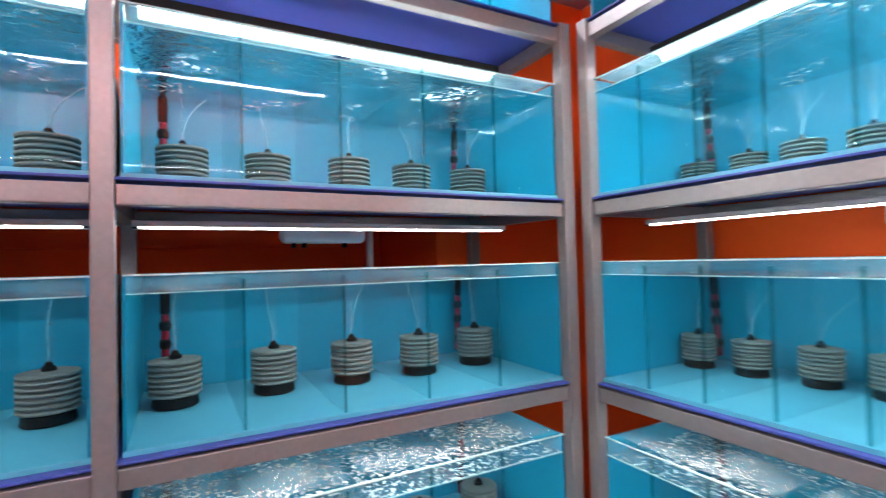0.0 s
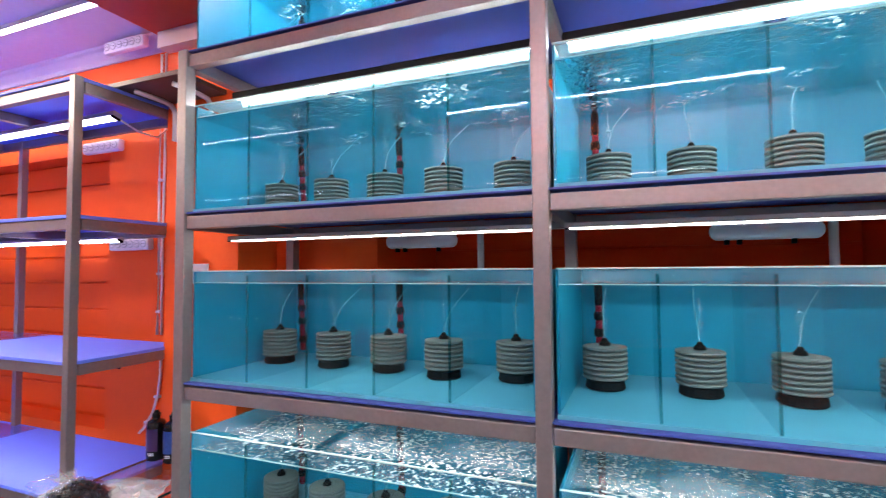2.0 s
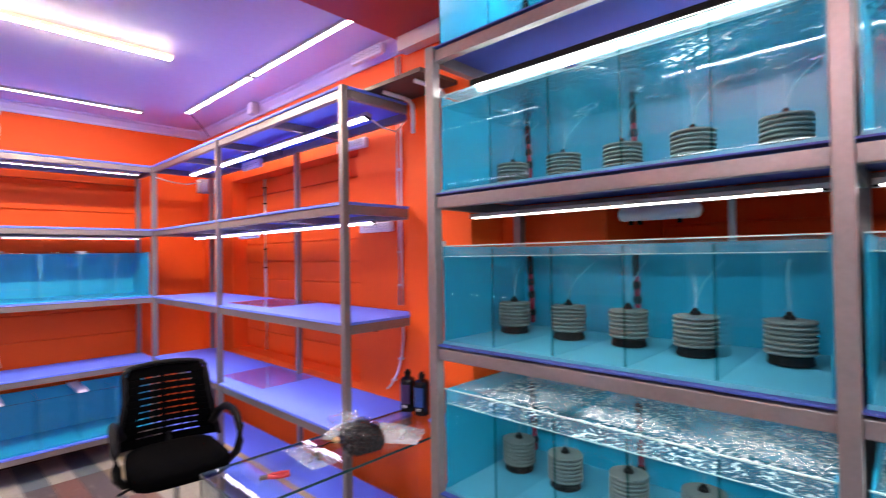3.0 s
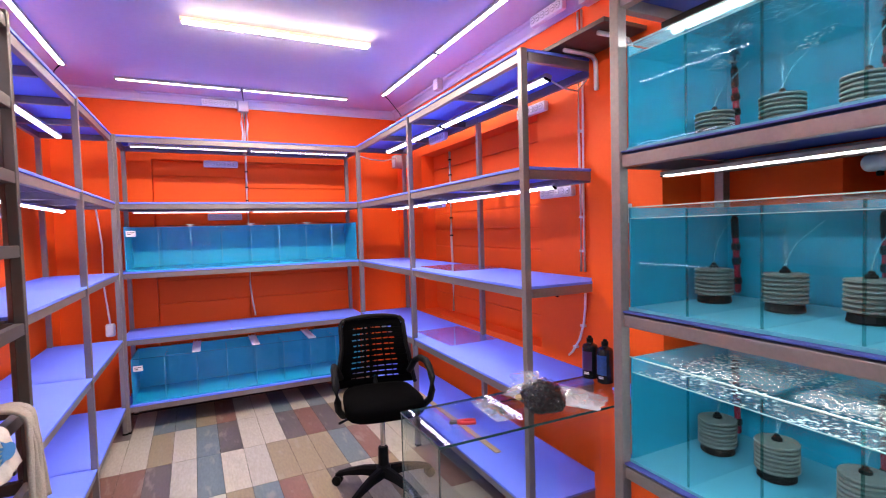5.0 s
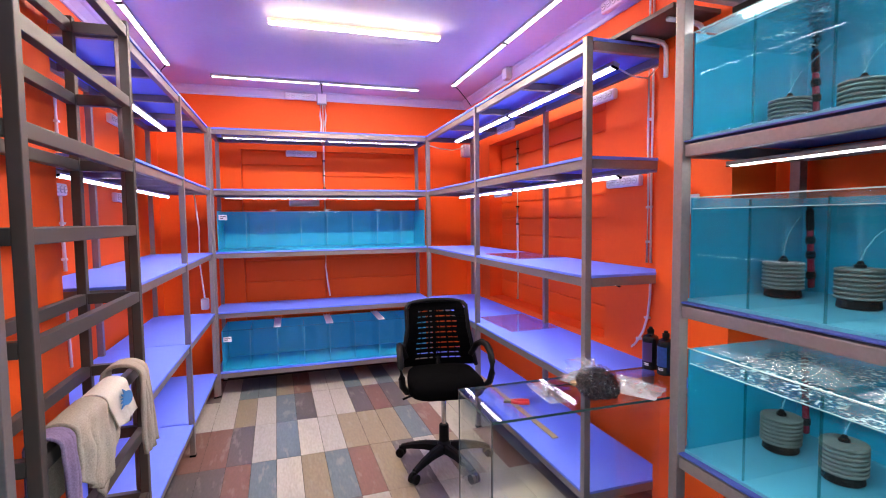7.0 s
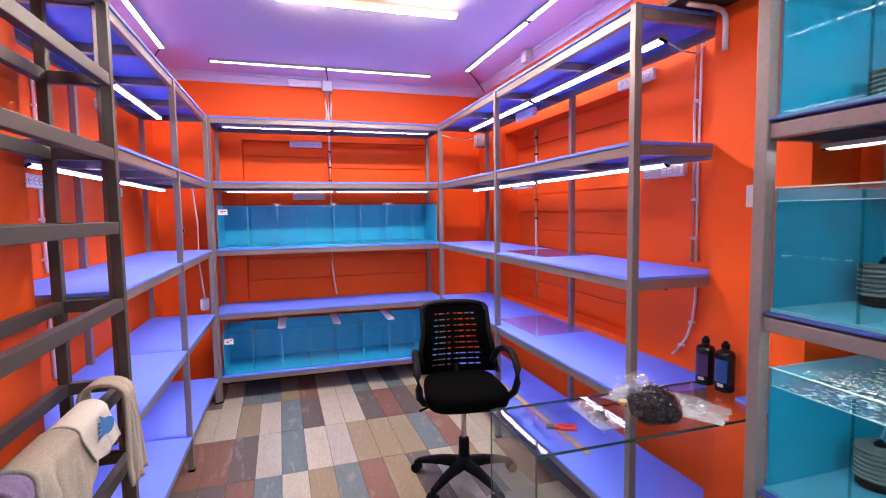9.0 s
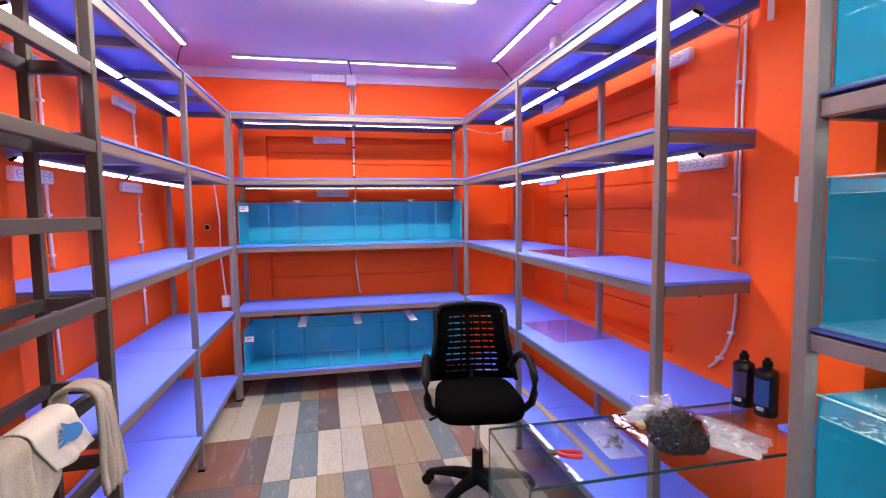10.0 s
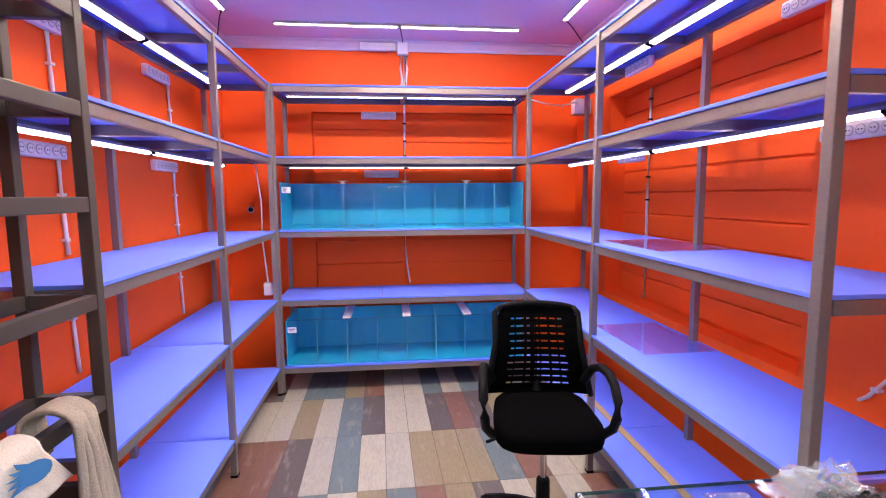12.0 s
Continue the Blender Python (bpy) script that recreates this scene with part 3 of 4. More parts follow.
S = "lit violet-white LED tube under a shelf, low end-rack ones added"
for z in (2.138, 1.643, 1.128, 0.634):
    high = z > 2
    glow, wide, deep, tilt = (LED_SHELF, 0.027, 0.011, 18) if high else (LED_SHELF_LOW, 0.015, 0.011, 26)
    zr = z + (0.03 if z < 1 else 0.009 if z < 1.5 else 0)
    for a, b in ((-3.93, -2.83), (-2.82, -1.70)):
        tube_lamp(pose(a, 1.38 if high else 1.41, zr, -tilt), b - a, glow, S, "shelf lamps", wide, deep=deep)
    # end-rack tubes below 1.5 are added fill, hidden behind the front rails
    for a, b in ((-0.56, 0.27), (0.28, 1.09)):
        tube_lamp(pose(-4.185, a, z if z > 1.5 else z + 0.046, 0, 0, 90), b - a, LED_SHELF, S, "shelf lamps", 0.022 if high else 0.009 if z < 1.5 else 0.0045)
    for a, b in ((-3.93, -2.96), (-2.95, -2.05)):
        tube_lamp(pose(a, -0.92, z, tilt), b - a, glow, S, "shelf lamps", wide, deep=deep)
W = "lit cool-white LED tube over the fish tanks"
for a, b in ((-0.99, 0.005), (0.075, 1.0)):
    # lens widened to take in the lamp's reflection on the cover glass
    tube_lamp(pose(a, 1.31, 2.08), b - a, LED_TANK, W, "tank lamps", 0.068, True)
    tube_lamp(pose(a, 1.27, 1.612), b - a, LED_TANK, W, "tank lamps", 0.01, True, True, deep=0.0055)
    tube_lamp(pose(a, 1.225, 1.145), b - a, LED_TANK, W, "tank lamps")
tube_lamp(pose(1.342, 0.99, 2.08, 0, 0, -90), 0.95, LED_TANK, W, "tank lamps", 0.068, True)
tube_lamp(pose(1.29, 1.0, 1.612, 0, 0, -90), 0.95, LED_TANK, W, "tank lamps", 0.016, True)
tube_lamp(pose(1.242, 1.0, 1.145, 0, 0, -90), 0.95, LED_TANK, W, "tank lamps")
for a, b in ((-1.0, -0.2), (-0.19, 0.62)):
    tube_lamp(pose(a, -0.86, 2.09), b - a, LED_TANK, W, "tank lamps")
C = "lit slim LED tube on the ceiling, right front pair added"
for a, b in ((-4.02, -2.90), (-2.89, -1.80)):
    tube_lamp(pose(a, 1.385, CEIL - 0.017), b - a, LED_CEILING, C, "ceiling lamps", 0.026)
    tube_lamp(pose(a, -0.90, CEIL - 0.017), b - a, LED_CEILING, C, "ceiling lamps", 0.026)
for a, b in ((-1.05, 0.0), (0.01, 1.05)):
    # right-hand pair is added out of view to brighten the top tanks
    tube_lamp(pose(a, 1.5, CEIL - 0.017), b - a, LED_FRONT, C, "ceiling lamps", 0.012)
    tube_lamp(pose(a, -0.95, CEIL - 0.017), b - a, LED_FRONT, C, "ceiling lamps", 0.026)
for a, b in ((-0.635, 0.24), (0.25, 1.13)):
    tube_lamp(pose(-4.245, a, CEIL - 0.017, 0, 0, 90), b - a, LED_CEILING, C, "ceiling lamps", 0.022)
tube_lamp(pose(-2.92, -0.146, CEIL - 0.03, 0, 0, 90), 1.07, LED_WARM, "lit warm-white batten lamp on the ceiling", "ceiling lamps", 0.045, cap=WHITE)


# ---- dark frame by the left pier ----
def frame_rack():
    t = thing("frame_rack", "dark bare steel tube frame rack with towels on its rails", "frame rack")
    q = 0.032
    xs, ys = (-1.965, -1.125), (-0.64, -0.818)
    for x in xs:
        for y in ys:
            part("upright", box(new_bm(), x - q / 2, x + q / 2, y - q / 2, y + q / 2, 0, 2.215, 0.003), DARK_STEEL, t)
    for z in (2.195, 1.93, 1.685, 1.44, 1.18, 0.9, 0.64, 0.37, 0.12):
        for y in ys:
            part("rail", box(new_bm(), xs[0] + q / 2 + 0.0005, xs[1] - q / 2 - 0.0005, y - q / 2 + 0.002, y + q / 2 - 0.002, z - 0.04, z, 0.003), DARK_STEEL, t)
        for x in xs:
            part("cross_rail", box(new_bm(), x - q / 2 + 0.002, x + q / 2 - 0.002, ys[1] + q / 2 + 0.0005, ys[0] - q / 2 - 0.0005, z - 0.04, z, 0.003), DARK_STEEL, t)
    return t


frame_rack()


def drape(name, label, mat, x0, x1, front, back, seed, rail_z=0.9, y=-0.658, lean=0.0, thick=0.006, puff=0.012, flare=0.0, gap=0.0, tip=0.0, tip_at=0.5):
    """A cloth hung over a rail: down behind it, over the top and down in front, with soft folds."""
    r = 0.026 + thick + gap
    prof = [(-r, rail_z - back * (1 - k / 9)) for k in range(9)]
    prof += [(r * math.cos(a), rail_z + 0.004 + r * 0.7 * math.sin(a)) for a in [math.pi * (1 - k / 8) for k in range(9)]]
    prof += [(r, rail_z - front * k / 16) for k in range(1, 17)]
    bm = new_bm()
    nx = 26
    rows = []
    for i, (py, pz) in enumerate(prof):
        drop = max(0.0, rail_z - pz)
        row = []
        for j in range(nx + 1):
            u = j / nx
            w = math.sin(u * 9 + seed) * 0.6 + math.sin(u * 17 + seed * 2.1) * 0.4
            away = puff * w * min(1, drop / 0.08) + (0.01 if puff > 0.005 else 0.002) * noise.noise((u * 3, drop * 8, seed))
            side = 1 if py > 0 else -1
            ed = 0.012 * noise.noise((u * 2.5, seed, 5.0)) if i in (0, len(prof) - 1) else 0
            dz = tip * abs(u - tip_at) * 2 * drop if py > 0 else 0
            x = x0 + (x1 - x0) * (u + flare * (u - 0.5) * drop) + lean * drop + 0.008 * noise.noise((drop * 6, seed, u))
            row.append(bm.verts.new((x, y + py + side * (abs(away) if side > 0 else -abs(away) * -0.3), pz + ed + dz)))
        rows.append(row)
    for a, b in zip(rows, rows[1:]):
        for j in range(nx):
            bm.faces.new((a[j], a[j + 1], b[j + 1], b[j]))
    ob = one(name, bm, mat, label, "towel", "towels", smooth=True)
    mod = ob.modifiers.new("cloth", "SOLIDIFY")
    mod.thickness, mod.offset = thick, 0
    return ob


RAIL_Y = -0.64
drape("towel", "beige cotton towel hanging long over the dark rail", BEIGE, -1.825, -1.735, 0.29, 0.1, 1.3, y=RAIL_Y, lean=-0.12, puff=0.017, flare=1.5, thick=0.012, gap=0.022)
drape("towel", "beige towel hanging behind the printed cloth", BEIGE, -1.60, -1.40, 0.27, 0.16, 4.1, y=RAIL_Y, lean=0.05, puff=0.004, thick=0.005, tip=0.35, tip_at=0.75)
TC = drape("printed_cloth", "cream tea towel with a blue tulip print", CREAM, -1.655, -1.465, 0.115, 0.12, 2.2, rail_z=0.9, y=RAIL_Y, lean=-0.8, puff=0.003, gap=0.012, thick=0.004)
drape("towel", "bunched beige cleaning cloth over the dark rail", BEIGE, -1.44, -1.24, 0.22, 0.2, 6.4, rail_z=0.9, y=RAIL_Y, puff=0.02, thick=0.01, gap=0.006, tip=0.3, tip_at=0.3)
drape("towel", "purple-grey cloth hanging over the dark rail", PURPLE, -1.225, -1.16, 0.5, 0.25, 8.7, y=RAIL_Y, puff=0.012, thick=0.008, gap=0.004)


def tulip():
    """A flat blue tulip print lying on the cloth: a round cup with pointed petals."""
    bm = new_bm()
    half = [(0.040, 0.0), (0.036, 0.012), (0.024, 0.021), (0.008, 0.025), (-0.012, 0.024), (-0.026, 0.029), (-0.040, 0.034), (-0.033, 0.022), (-0.024, 0.015),
            (-0.046, 0.016), (-0.036, 0.008), (-0.027, 0.005), (-0.05, 0.0)]
    outline = half + [(u, -w) for u, w in half[-2:0:-1]]
    f = bm.faces.new([bm.verts.new((u, 0, w)) for u, w in outline])
    r = bmesh.ops.extrude_face_region(bm, geom=[f])
    bmesh.ops.translate(bm, vec=(0, 0.0012, 0), verts=[v for v in r["geom"] if isinstance(v, bmesh.types.BMVert)])
    bmesh.ops.recalc_face_normals(bm, faces=bm.faces)
    ob = part("tulip_print", bm, PRINT, TC, "blue tulip print")
    ob.matrix_basis = pose(-1.615, RAIL_Y + 0.0505, 0.868, 0, -14, 0) @ pose(0, 0, 0, 0, 180, 0) @ Matrix.Diagonal((1.45, 1, 0.95, 1))
    return ob


tulip()


# ---- office chair ----
def office_chair(m):
    t = thing("office_chair", "black office chair with slatted mesh back and looped arms", "office chair", "", m)
    # five-armed base: local x is the way it faces
    part("hub", lathe(new_bm(), [(0.036, 0.07), (0.042, 0.075), (0.04, 0.13), (0.03, 0.14), (0.028, 0.235), (0.024, 0.24)], 18), BLACK, t)
    part("gas_lift", lathe(new_bm(), [(0.014, 0.24), (0.014, 0.43)], 14), CHROME, t, "chrome gas lift")
    part("lift_collar", lathe(new_bm(), [(0.024, 0.385), (0.026, 0.39), (0.026, 0.446)], 14), BLACK, t)
    for k in range(5):
        a = radians(-46 + 72 * k)
        c, s = math.cos(a), math.sin(a)
        bm = new_bm()
        secs = [(0.03, 0.1, 0.022, 0.03), (0.12, 0.098, 0.02, 0.024), (0.2, 0.085, 0.018, 0.018), (0.275, 0.066, 0.015, 0.012)]
        rings = []
        for d, z, w, h in secs:
            rings.append([bm.verts.new((c * d - s * u, s * d + c * u, z + v)) for u, v in ((-w, -h), (w, -h), (w, h * 0.5), (w * 0.5, h), (-w * 0.5, h), (-w, h * 0.5))])
        for p, q in zip(rings, rings[1:]):
            for j in range(6):
                bm.faces.new((p[j], p[(j + 1) % 6], q[(j + 1) % 6], q[j]))
        bm.faces.new(rings[0][::-1])
        bm.faces.new(rings[-1])
        arm = part("base_arm", bm, BLACK, t)
        for o in (-0.014, 0.014):
            cx, cy = c * 0.28 - s * o, s * 0.28 + c * o
            part("caster_wheel", rod(new_bm(), (cx - s * -0.009, cy + c * -0.009, 0.027), (cx - s * 0.009, cy + c * 0.009, 0.027), 0.027, seg=18), BLACK, arm)
        part("caster_hood", box(new_bm(), c * 0.28 - 0.012, c * 0.28 + 0.012, s * 0.28 - 0.012, s * 0.28 + 0.012, 0.045, 0.066, 0.005), BLACK, arm)
    # seat: a rounded cushion, wider in front, with a waterfall edge
    bm = new_bm()
    n, rows = 40, []
    for f, z in ((0.9, 0.468), (0.985, 0.478), (1.0, 0.503), (0.985, 0.528), (0.93, 0.542), (0.7, 0.548), (0.35, 0.546)):
        ring = []
        for k in range(n):
            a = 2 * math.pi * k / n
            cx, cy = math.cos(a), math.sin(a)
            e = (abs(cx) ** 4.5 + abs(cy) ** 4.5) ** (-1 / 4.5)
            x = 0.0 + 0.22 * cx * e * f
            y = (0.212 + 0.014 * cx * e) * cy * e * f
            ring.append(bm.verts.new((x, y, z - 0.03 * max(0, (x - 0.05) / 0.2) ** 3)))
        rows.append(ring)
    for a, b in zip(rows, rows[1:]):
        for k in range(n):
            bm.faces.new((a[k], a[(k + 1) % n], b[(k + 1) % n], b[k]))
    bm.faces.new(rows[0][::-1])
    bm.faces.new(rows[-1])
    part("seat", bm, FABRIC, t, smooth=True)
    part("seat_pan", box(new_bm(), -0.13, 0.13, -0.12, 0.12, 0.445, 0.467, 0.008), BLACK, t)
    part("tilt_lever", sweep(new_bm(), [(0.03, -0.1, 0.44), (0.04, -0.2, 0.435), (0.045, -0.245, 0.42)], 0.007), BLACK, t)
    # back: leans a little, narrower above
    def bx(z):
        return -0.19 - 0.16 * (z - 0.5) + 0.05 * math.sin((z - 0.5) / 0.42 * math.pi)

    def half(z):
        u = (z - 0.5) / 0.42
        w = 0.246 - 0.05 * min(1.0, max(0.0, u - 0.05) / 0.6) ** 0.8 - 0.006 * u
        return w if u < 0.94 else w - 0.02 * ((u - 0.94) / 0.06) ** 2
    for sgn in (-1, 1):
        pts = [(bx(z) - 0.03 * 0, sgn * half(z), z) for z in [0.53 + 0.0245 * k for k in range(17)]]
        part("back_side", sweep(new_bm(), pts, 0.013, 10), BLACK, t, smooth=True)
    bm = new_bm()
    pts = []
    for k in range(13):
        u = -1 + k / 6
        pts.append((bx(0.93) - 0.02 * (1 - u * u), u * half(0.912), 0.918 + 0.016 * (1 - u * u) - 0.008 * u ** 8))
    part("back_top", sweep(bm, pts, 0.014, 10), BLACK, t, smooth=True)

    def band(z0, z1, cut):
        """A strip of mesh fabric across the back from z0 to z1; cut narrows it from both sides."""
        bm = new_bm()
        cols = []
        for k in range(13):
            u = -1 + k / 6
            w0 = [(bx(z) - 0.028 * (1 - u * u) + dx, u * (half(z) - 0.006) * cut, z) for z in (z0, z1) for dx in (0.003, -0.003)]
            cols.append([bm.verts.new(p) for p in w0])
        for a, b in zip(cols, cols[1:]):
            bm.faces.new((a[0], b[0], b[2], a[2]))
            bm.faces.new((a[1], a[3], b[3], b[1]))
            bm.faces.new((a[2], b[2], b[3], a[3]))
            bm.faces.new((a[0], a[1], b[1], b[0]))
        return bm
    part("lumbar_panel", band(0.535, 0.5795, 1.0), FABRIC, t)
    part("head_panel", band(0.872, 0.924, 1.0), FABRIC, t)
    for k in range(9):
        z = 0.5885 + 0.0315 * k
        part("back_slat", band(z, z + 0.024, 1.0), FABRIC, t)
    # upright threads that break each slot into short dashes
    for u, w in ((-0.52, 0.004), (-0.27, 0.006), (-0.1, 0.01), (-0.02, 0.003), (0.08, 0.004), (0.3, 0.006), (0.5, 0.004)):
        bm = new_bm()
        rows = []
        for k in range(9):
            z = 0.57 + 0.315 * k / 8
            x = bx(z) - 0.028 * (1 - u * u) - 0.0045
            rows.append([bm.verts.new((x + dx, u * (half(z) - 0.006) + dy, z)) for dx, dy in ((0, -w), (0, w), (-0.003, w), (-0.003, -w))])
        for a, b in zip(rows, rows[1:]):
            for j in range(4):
                bm.faces.new((a[j], a[(j + 1) % 4], b[(j + 1) % 4], b[j]))
        bmesh.ops.recalc_face_normals(bm, faces=bm.faces)
        part("back_thread", bm, FABRIC, t)
    for sgn in (-1, 1):
        bm = new_bm()
        cols = []
        for k in range(9):
            z = 0.575 + 0.31 * k / 8
            u0, u1 = 0.64 - 0.04 * math.sin(k * 1.9), 1.0
            cols.append([bm.verts.new((bx(z) - 0.028 * (1 - u * u) - 0.0045 + dx, sgn * u * (half(z) - 0.004), z)) for u in (u0, u1) for dx in (0.0, -0.003)])
        for a, b in zip(cols, cols[1:]):
            bm.faces.new((a[0], b[0], b[2], a[2]))
            bm.faces.new((a[1], a[3], b[3], b[1]))
            bm.faces.new((a[0], a[1], b[1], b[0]))
            bm.faces.new((a[2], b[2], b[3], a[3]))
        bmesh.ops.recalc_face_normals(bm, faces=bm.faces)
        part("side_panel", bm, FABRIC, t)
        # looped arm from the back, forward and down to the seat
        pts = [(-0.175, sgn * 0.205, 0.60), (-0.14, sgn * 0.235, 0.672), (-0.07, sgn * 0.25, 0.702), (0.02, sgn * 0.258, 0.706), (0.09, sgn * 0.26, 0.686),
               (0.135, sgn * 0.26, 0.64), (0.145, sgn * 0.256, 0.575), (0.12, sgn * 0.25, 0.52), (0.08, sgn * 0.225, 0.475), (0.04, sgn * 0.18, 0.456)]
        part("armrest", sweep(new_bm(), pts, 0.019, 10), BLACK, t, smooth=True)
    part("back_strut", sweep(new_bm(), [(-0.1, 0, 0.455), (-0.17, 0, 0.46), (-0.21, 0, 0.5), (-0.215, 0, 0.6)], 0.018, 10), BLACK, t, smooth=True)
    return t


office_chair(pose(-2.48, 0.785, 0, 0, 0, -8))


# ---- glass table made of an upturned tank ----
def glass_table():
    t = thing("glass_table", "upturned clear glass tank used as a table", "glass table")
    x0, x1, y0, y1, z = -1.535, -1.205, 0.552, 1.5, 0.79
    part("tabletop", box(new_bm(), x0, x1, y0, y1, z - 0.008, z, 0.001), TABLE_GLASS, t, shadow=False)
    part("long_pane", box(new_bm(), x1 - 0.008, x1, y0 + 0.0005, y1, 0.002, z - 0.0085), TABLE_GLASS, t, shadow=False)
    part("long_pane", box(new_bm(), x0, x0 + 0.008, y0 + 0.0005, y1, 0.002, z - 0.0085), TABLE_GLASS, t, shadow=False)
    part("end_pane", box(new_bm(), x0 + 0.0085, x1 - 0.0085, y0, y0 + 0.008, 0.002, z - 0.0085), TABLE_GLASS, t, shadow=False)
    e = 0.0018
    for a, b, c, d in ((x0, x1, y0 - e, y0 - 0.0002), (x1 + 0.0002, x1 + e, y0, y1), (x0 - e, x0 - 0.0002, y0, y1)):
        part("top_edge", box(new_bm(), a, b, c, d, z - 0.008, z), EDGE, t, "dark green glass edge")
    for x in (x0 + 0.001, x1 - 0.009):
        part("corner_seam", box(new_bm(), x, x + 0.008, y0 - e, y0 - 0.0002, 0.002, z - 0.009), EDGE, t, "dark silicone seam")
    return t


EDGE = material("dark_green_glass_edge", (0.02, 0.045, 0.045), 0.15)
glass_table()
TZ = 0.7905


def bottle(m, mat):
    t = thing("bottle", "black plastic bottle with a screw cap", "bottle", "bottles", m)
    part("body", lathe(new_bm(), [(0.03, 0), (0.033, 0.003), (0.033, 0.128), (0.03, 0.138), (0.014, 0.146), (0.013, 0.15)], 24), BOTTLE, t, smooth=False)
    part("cap", lathe(new_bm(), [(0.0135, 0.1505), (0.0145, 0.153), (0.0145, 0.166), (0.009, 0.168), (0.008, 0.176)], 16), BLACK, t)
    bm = new_bm()
    for k in range(10):
        a0, a1 = radians(-150 + 10 * k), radians(-140 + 10 * k)
        lo = [bm.verts.new((0.0335 * math.cos(a), 0.0335 * math.sin(a), z)) for a, z in ((a0, 0.035), (a1, 0.035), (a1, 0.115), (a0, 0.115))]
        bm.faces.new(lo)
    part("wrap_label", bm, mat, t, "dark blue wrap label")
    for z in (0.02, 0.026):
        bm = new_bm()
        for k in range(4):
            a0, a1 = radians(-110 + 10 * k), radians(-102 + 10 * k)
            bm.faces.new([bm.verts.new((0.0337 * math.cos(a), 0.0337 * math.sin(a), zz)) for a, zz in ((a0, z), (a1, z), (a1, z + 0.004), (a0, z + 0.004))])
        part("print_line", bm, WHITE, t)
    return t


PURPLE_PRINT = material("dark_violet_print", (0.05, 0.02, 0.1), 0.3)
bottle(pose(-1.505, 1.425, TZ, 0, 0, 20) @ Matrix.Diagonal((1.0, 1.0, 1.04, 1)), PURPLE_PRINT)
bottle(pose(-1.42, 1.43, TZ, 0, 0, 15) @ Matrix.Diagonal((1.0, 1.0, 1.04, 1)), BOTTLE_BLUE)


def crumple(w, d, h, seed, n=44):
    """A flat crinkled plastic bag: two sheets joined at the rim."""
    bm = new_bm()
    sheets = []
    for side in (1, -1):
        g = []
        for i in range(n + 1):
            row = []
            for j in range(n + 1):
                u, v = i / n * 2 - 1, j / n * 2 - 1
                swell = (1 - u ** 4) * (1 - v ** 4)
                r1 = noise.noise((u * 4 + seed, v * 5, side)) + 0.6 * abs(noise.noise((u * 10, v * 9 + seed, side * 2.0)))
                z = swell * h * (0.5 + 0.55 * r1) if side > 0 else 0.001
                row.append(bm.verts.new((u * w / 2 * (1 + 0.06 * noise.noise((v * 3, seed, 1))), v * d / 2 * (1 + 0.06 * noise.noise((u * 3, seed, 2))), max(0.0008, z) + (0.0006 if side > 0 else 0))))
            g.append(row)
        sheets.append(g)
        for i in range(n):
            for j in range(n):
                f = (g[i][j], g[i + 1][j], g[i + 1][j + 1], g[i][j + 1])
                bm.faces.new(f if side > 0 else f[::-1])
    return bm


def slump(bm, k, seed, sub=4, rough=0.2, wrinkle=0.0):
    """A soft filled bag: wide at its low end, drawn up to a neck at the other and creased along its length."""
    r = bmesh.ops.create_icosphere(bm, subdivisions=sub, radius=1)
    for v in r["verts"]:
        d = v.co.normalized()
        a = math.atan2(d.z, d.y)
        crease = 1 + 0.06 * math.sin(a * 9 + 5 * d.x + seed) + rough * noise.noise(d * 2.5 + Vector((seed, 0, 0))) + rough * 0.7 * noise.noise(d * 8 + Vector((0, seed, 0)))
        w = 1 - 0.35 * max(0.0, -d.x) - 0.75 * max(0.0, d.x - 0.25)
        crease += wrinkle * (0.5 - abs(noise.noise((math.cos(a) * 5 + seed, math.sin(a) * 5, d.x * 2.2)))) + wrinkle * 0.5 * noise.noise(d * 17)
        v.co = Vector((d.x * 0.088, d.y * 0.074 * w * crease, 0.034 + max(-0.034, d.z * 0.056 * w * crease) + 0.02 * max(0.0, -d.x))) * k
    return bm


bag = thing("gravel_bag", "knotted clear plastic bag of black gravel", "bag", "", pose(-1.305, 1.02, TZ + 0.001, 0, 0, 14) @ Matrix.Diagonal((1.05, 1.05, 1.05, 1)))
bm = slump(new_bm(), 0.95, 3.0, 4, 0.07)
spots = [(v.co.copy(), v.normal.copy()) for v in bm.verts]
pick = random.Random(12)
for co, _ in pick.sample(spots, 620):
    if co.z > 0.006:
        m = pose(*co, pick.uniform(0, 180), pick.uniform(0, 180), pick.uniform(0, 360)) @ Matrix.Diagonal((pick.uniform(0.8, 1.6), pick.uniform(0.5, 1.0), pick.uniform(0.3, 0.7), 1))
        bmesh.ops.create_cube(bm, size=pick.uniform(0.006, 0.011), matrix=m)
part("gravel", bm, GRAVEL, bag, "black gravel inside")
part("bag_skin", slump(new_bm(), 1.03, 3.0, 6, 0.1, 0.22), BAG_CLEAR, bag, "clear plastic skin", smooth=True, shadow=False)
bm = new_bm()
rings = []
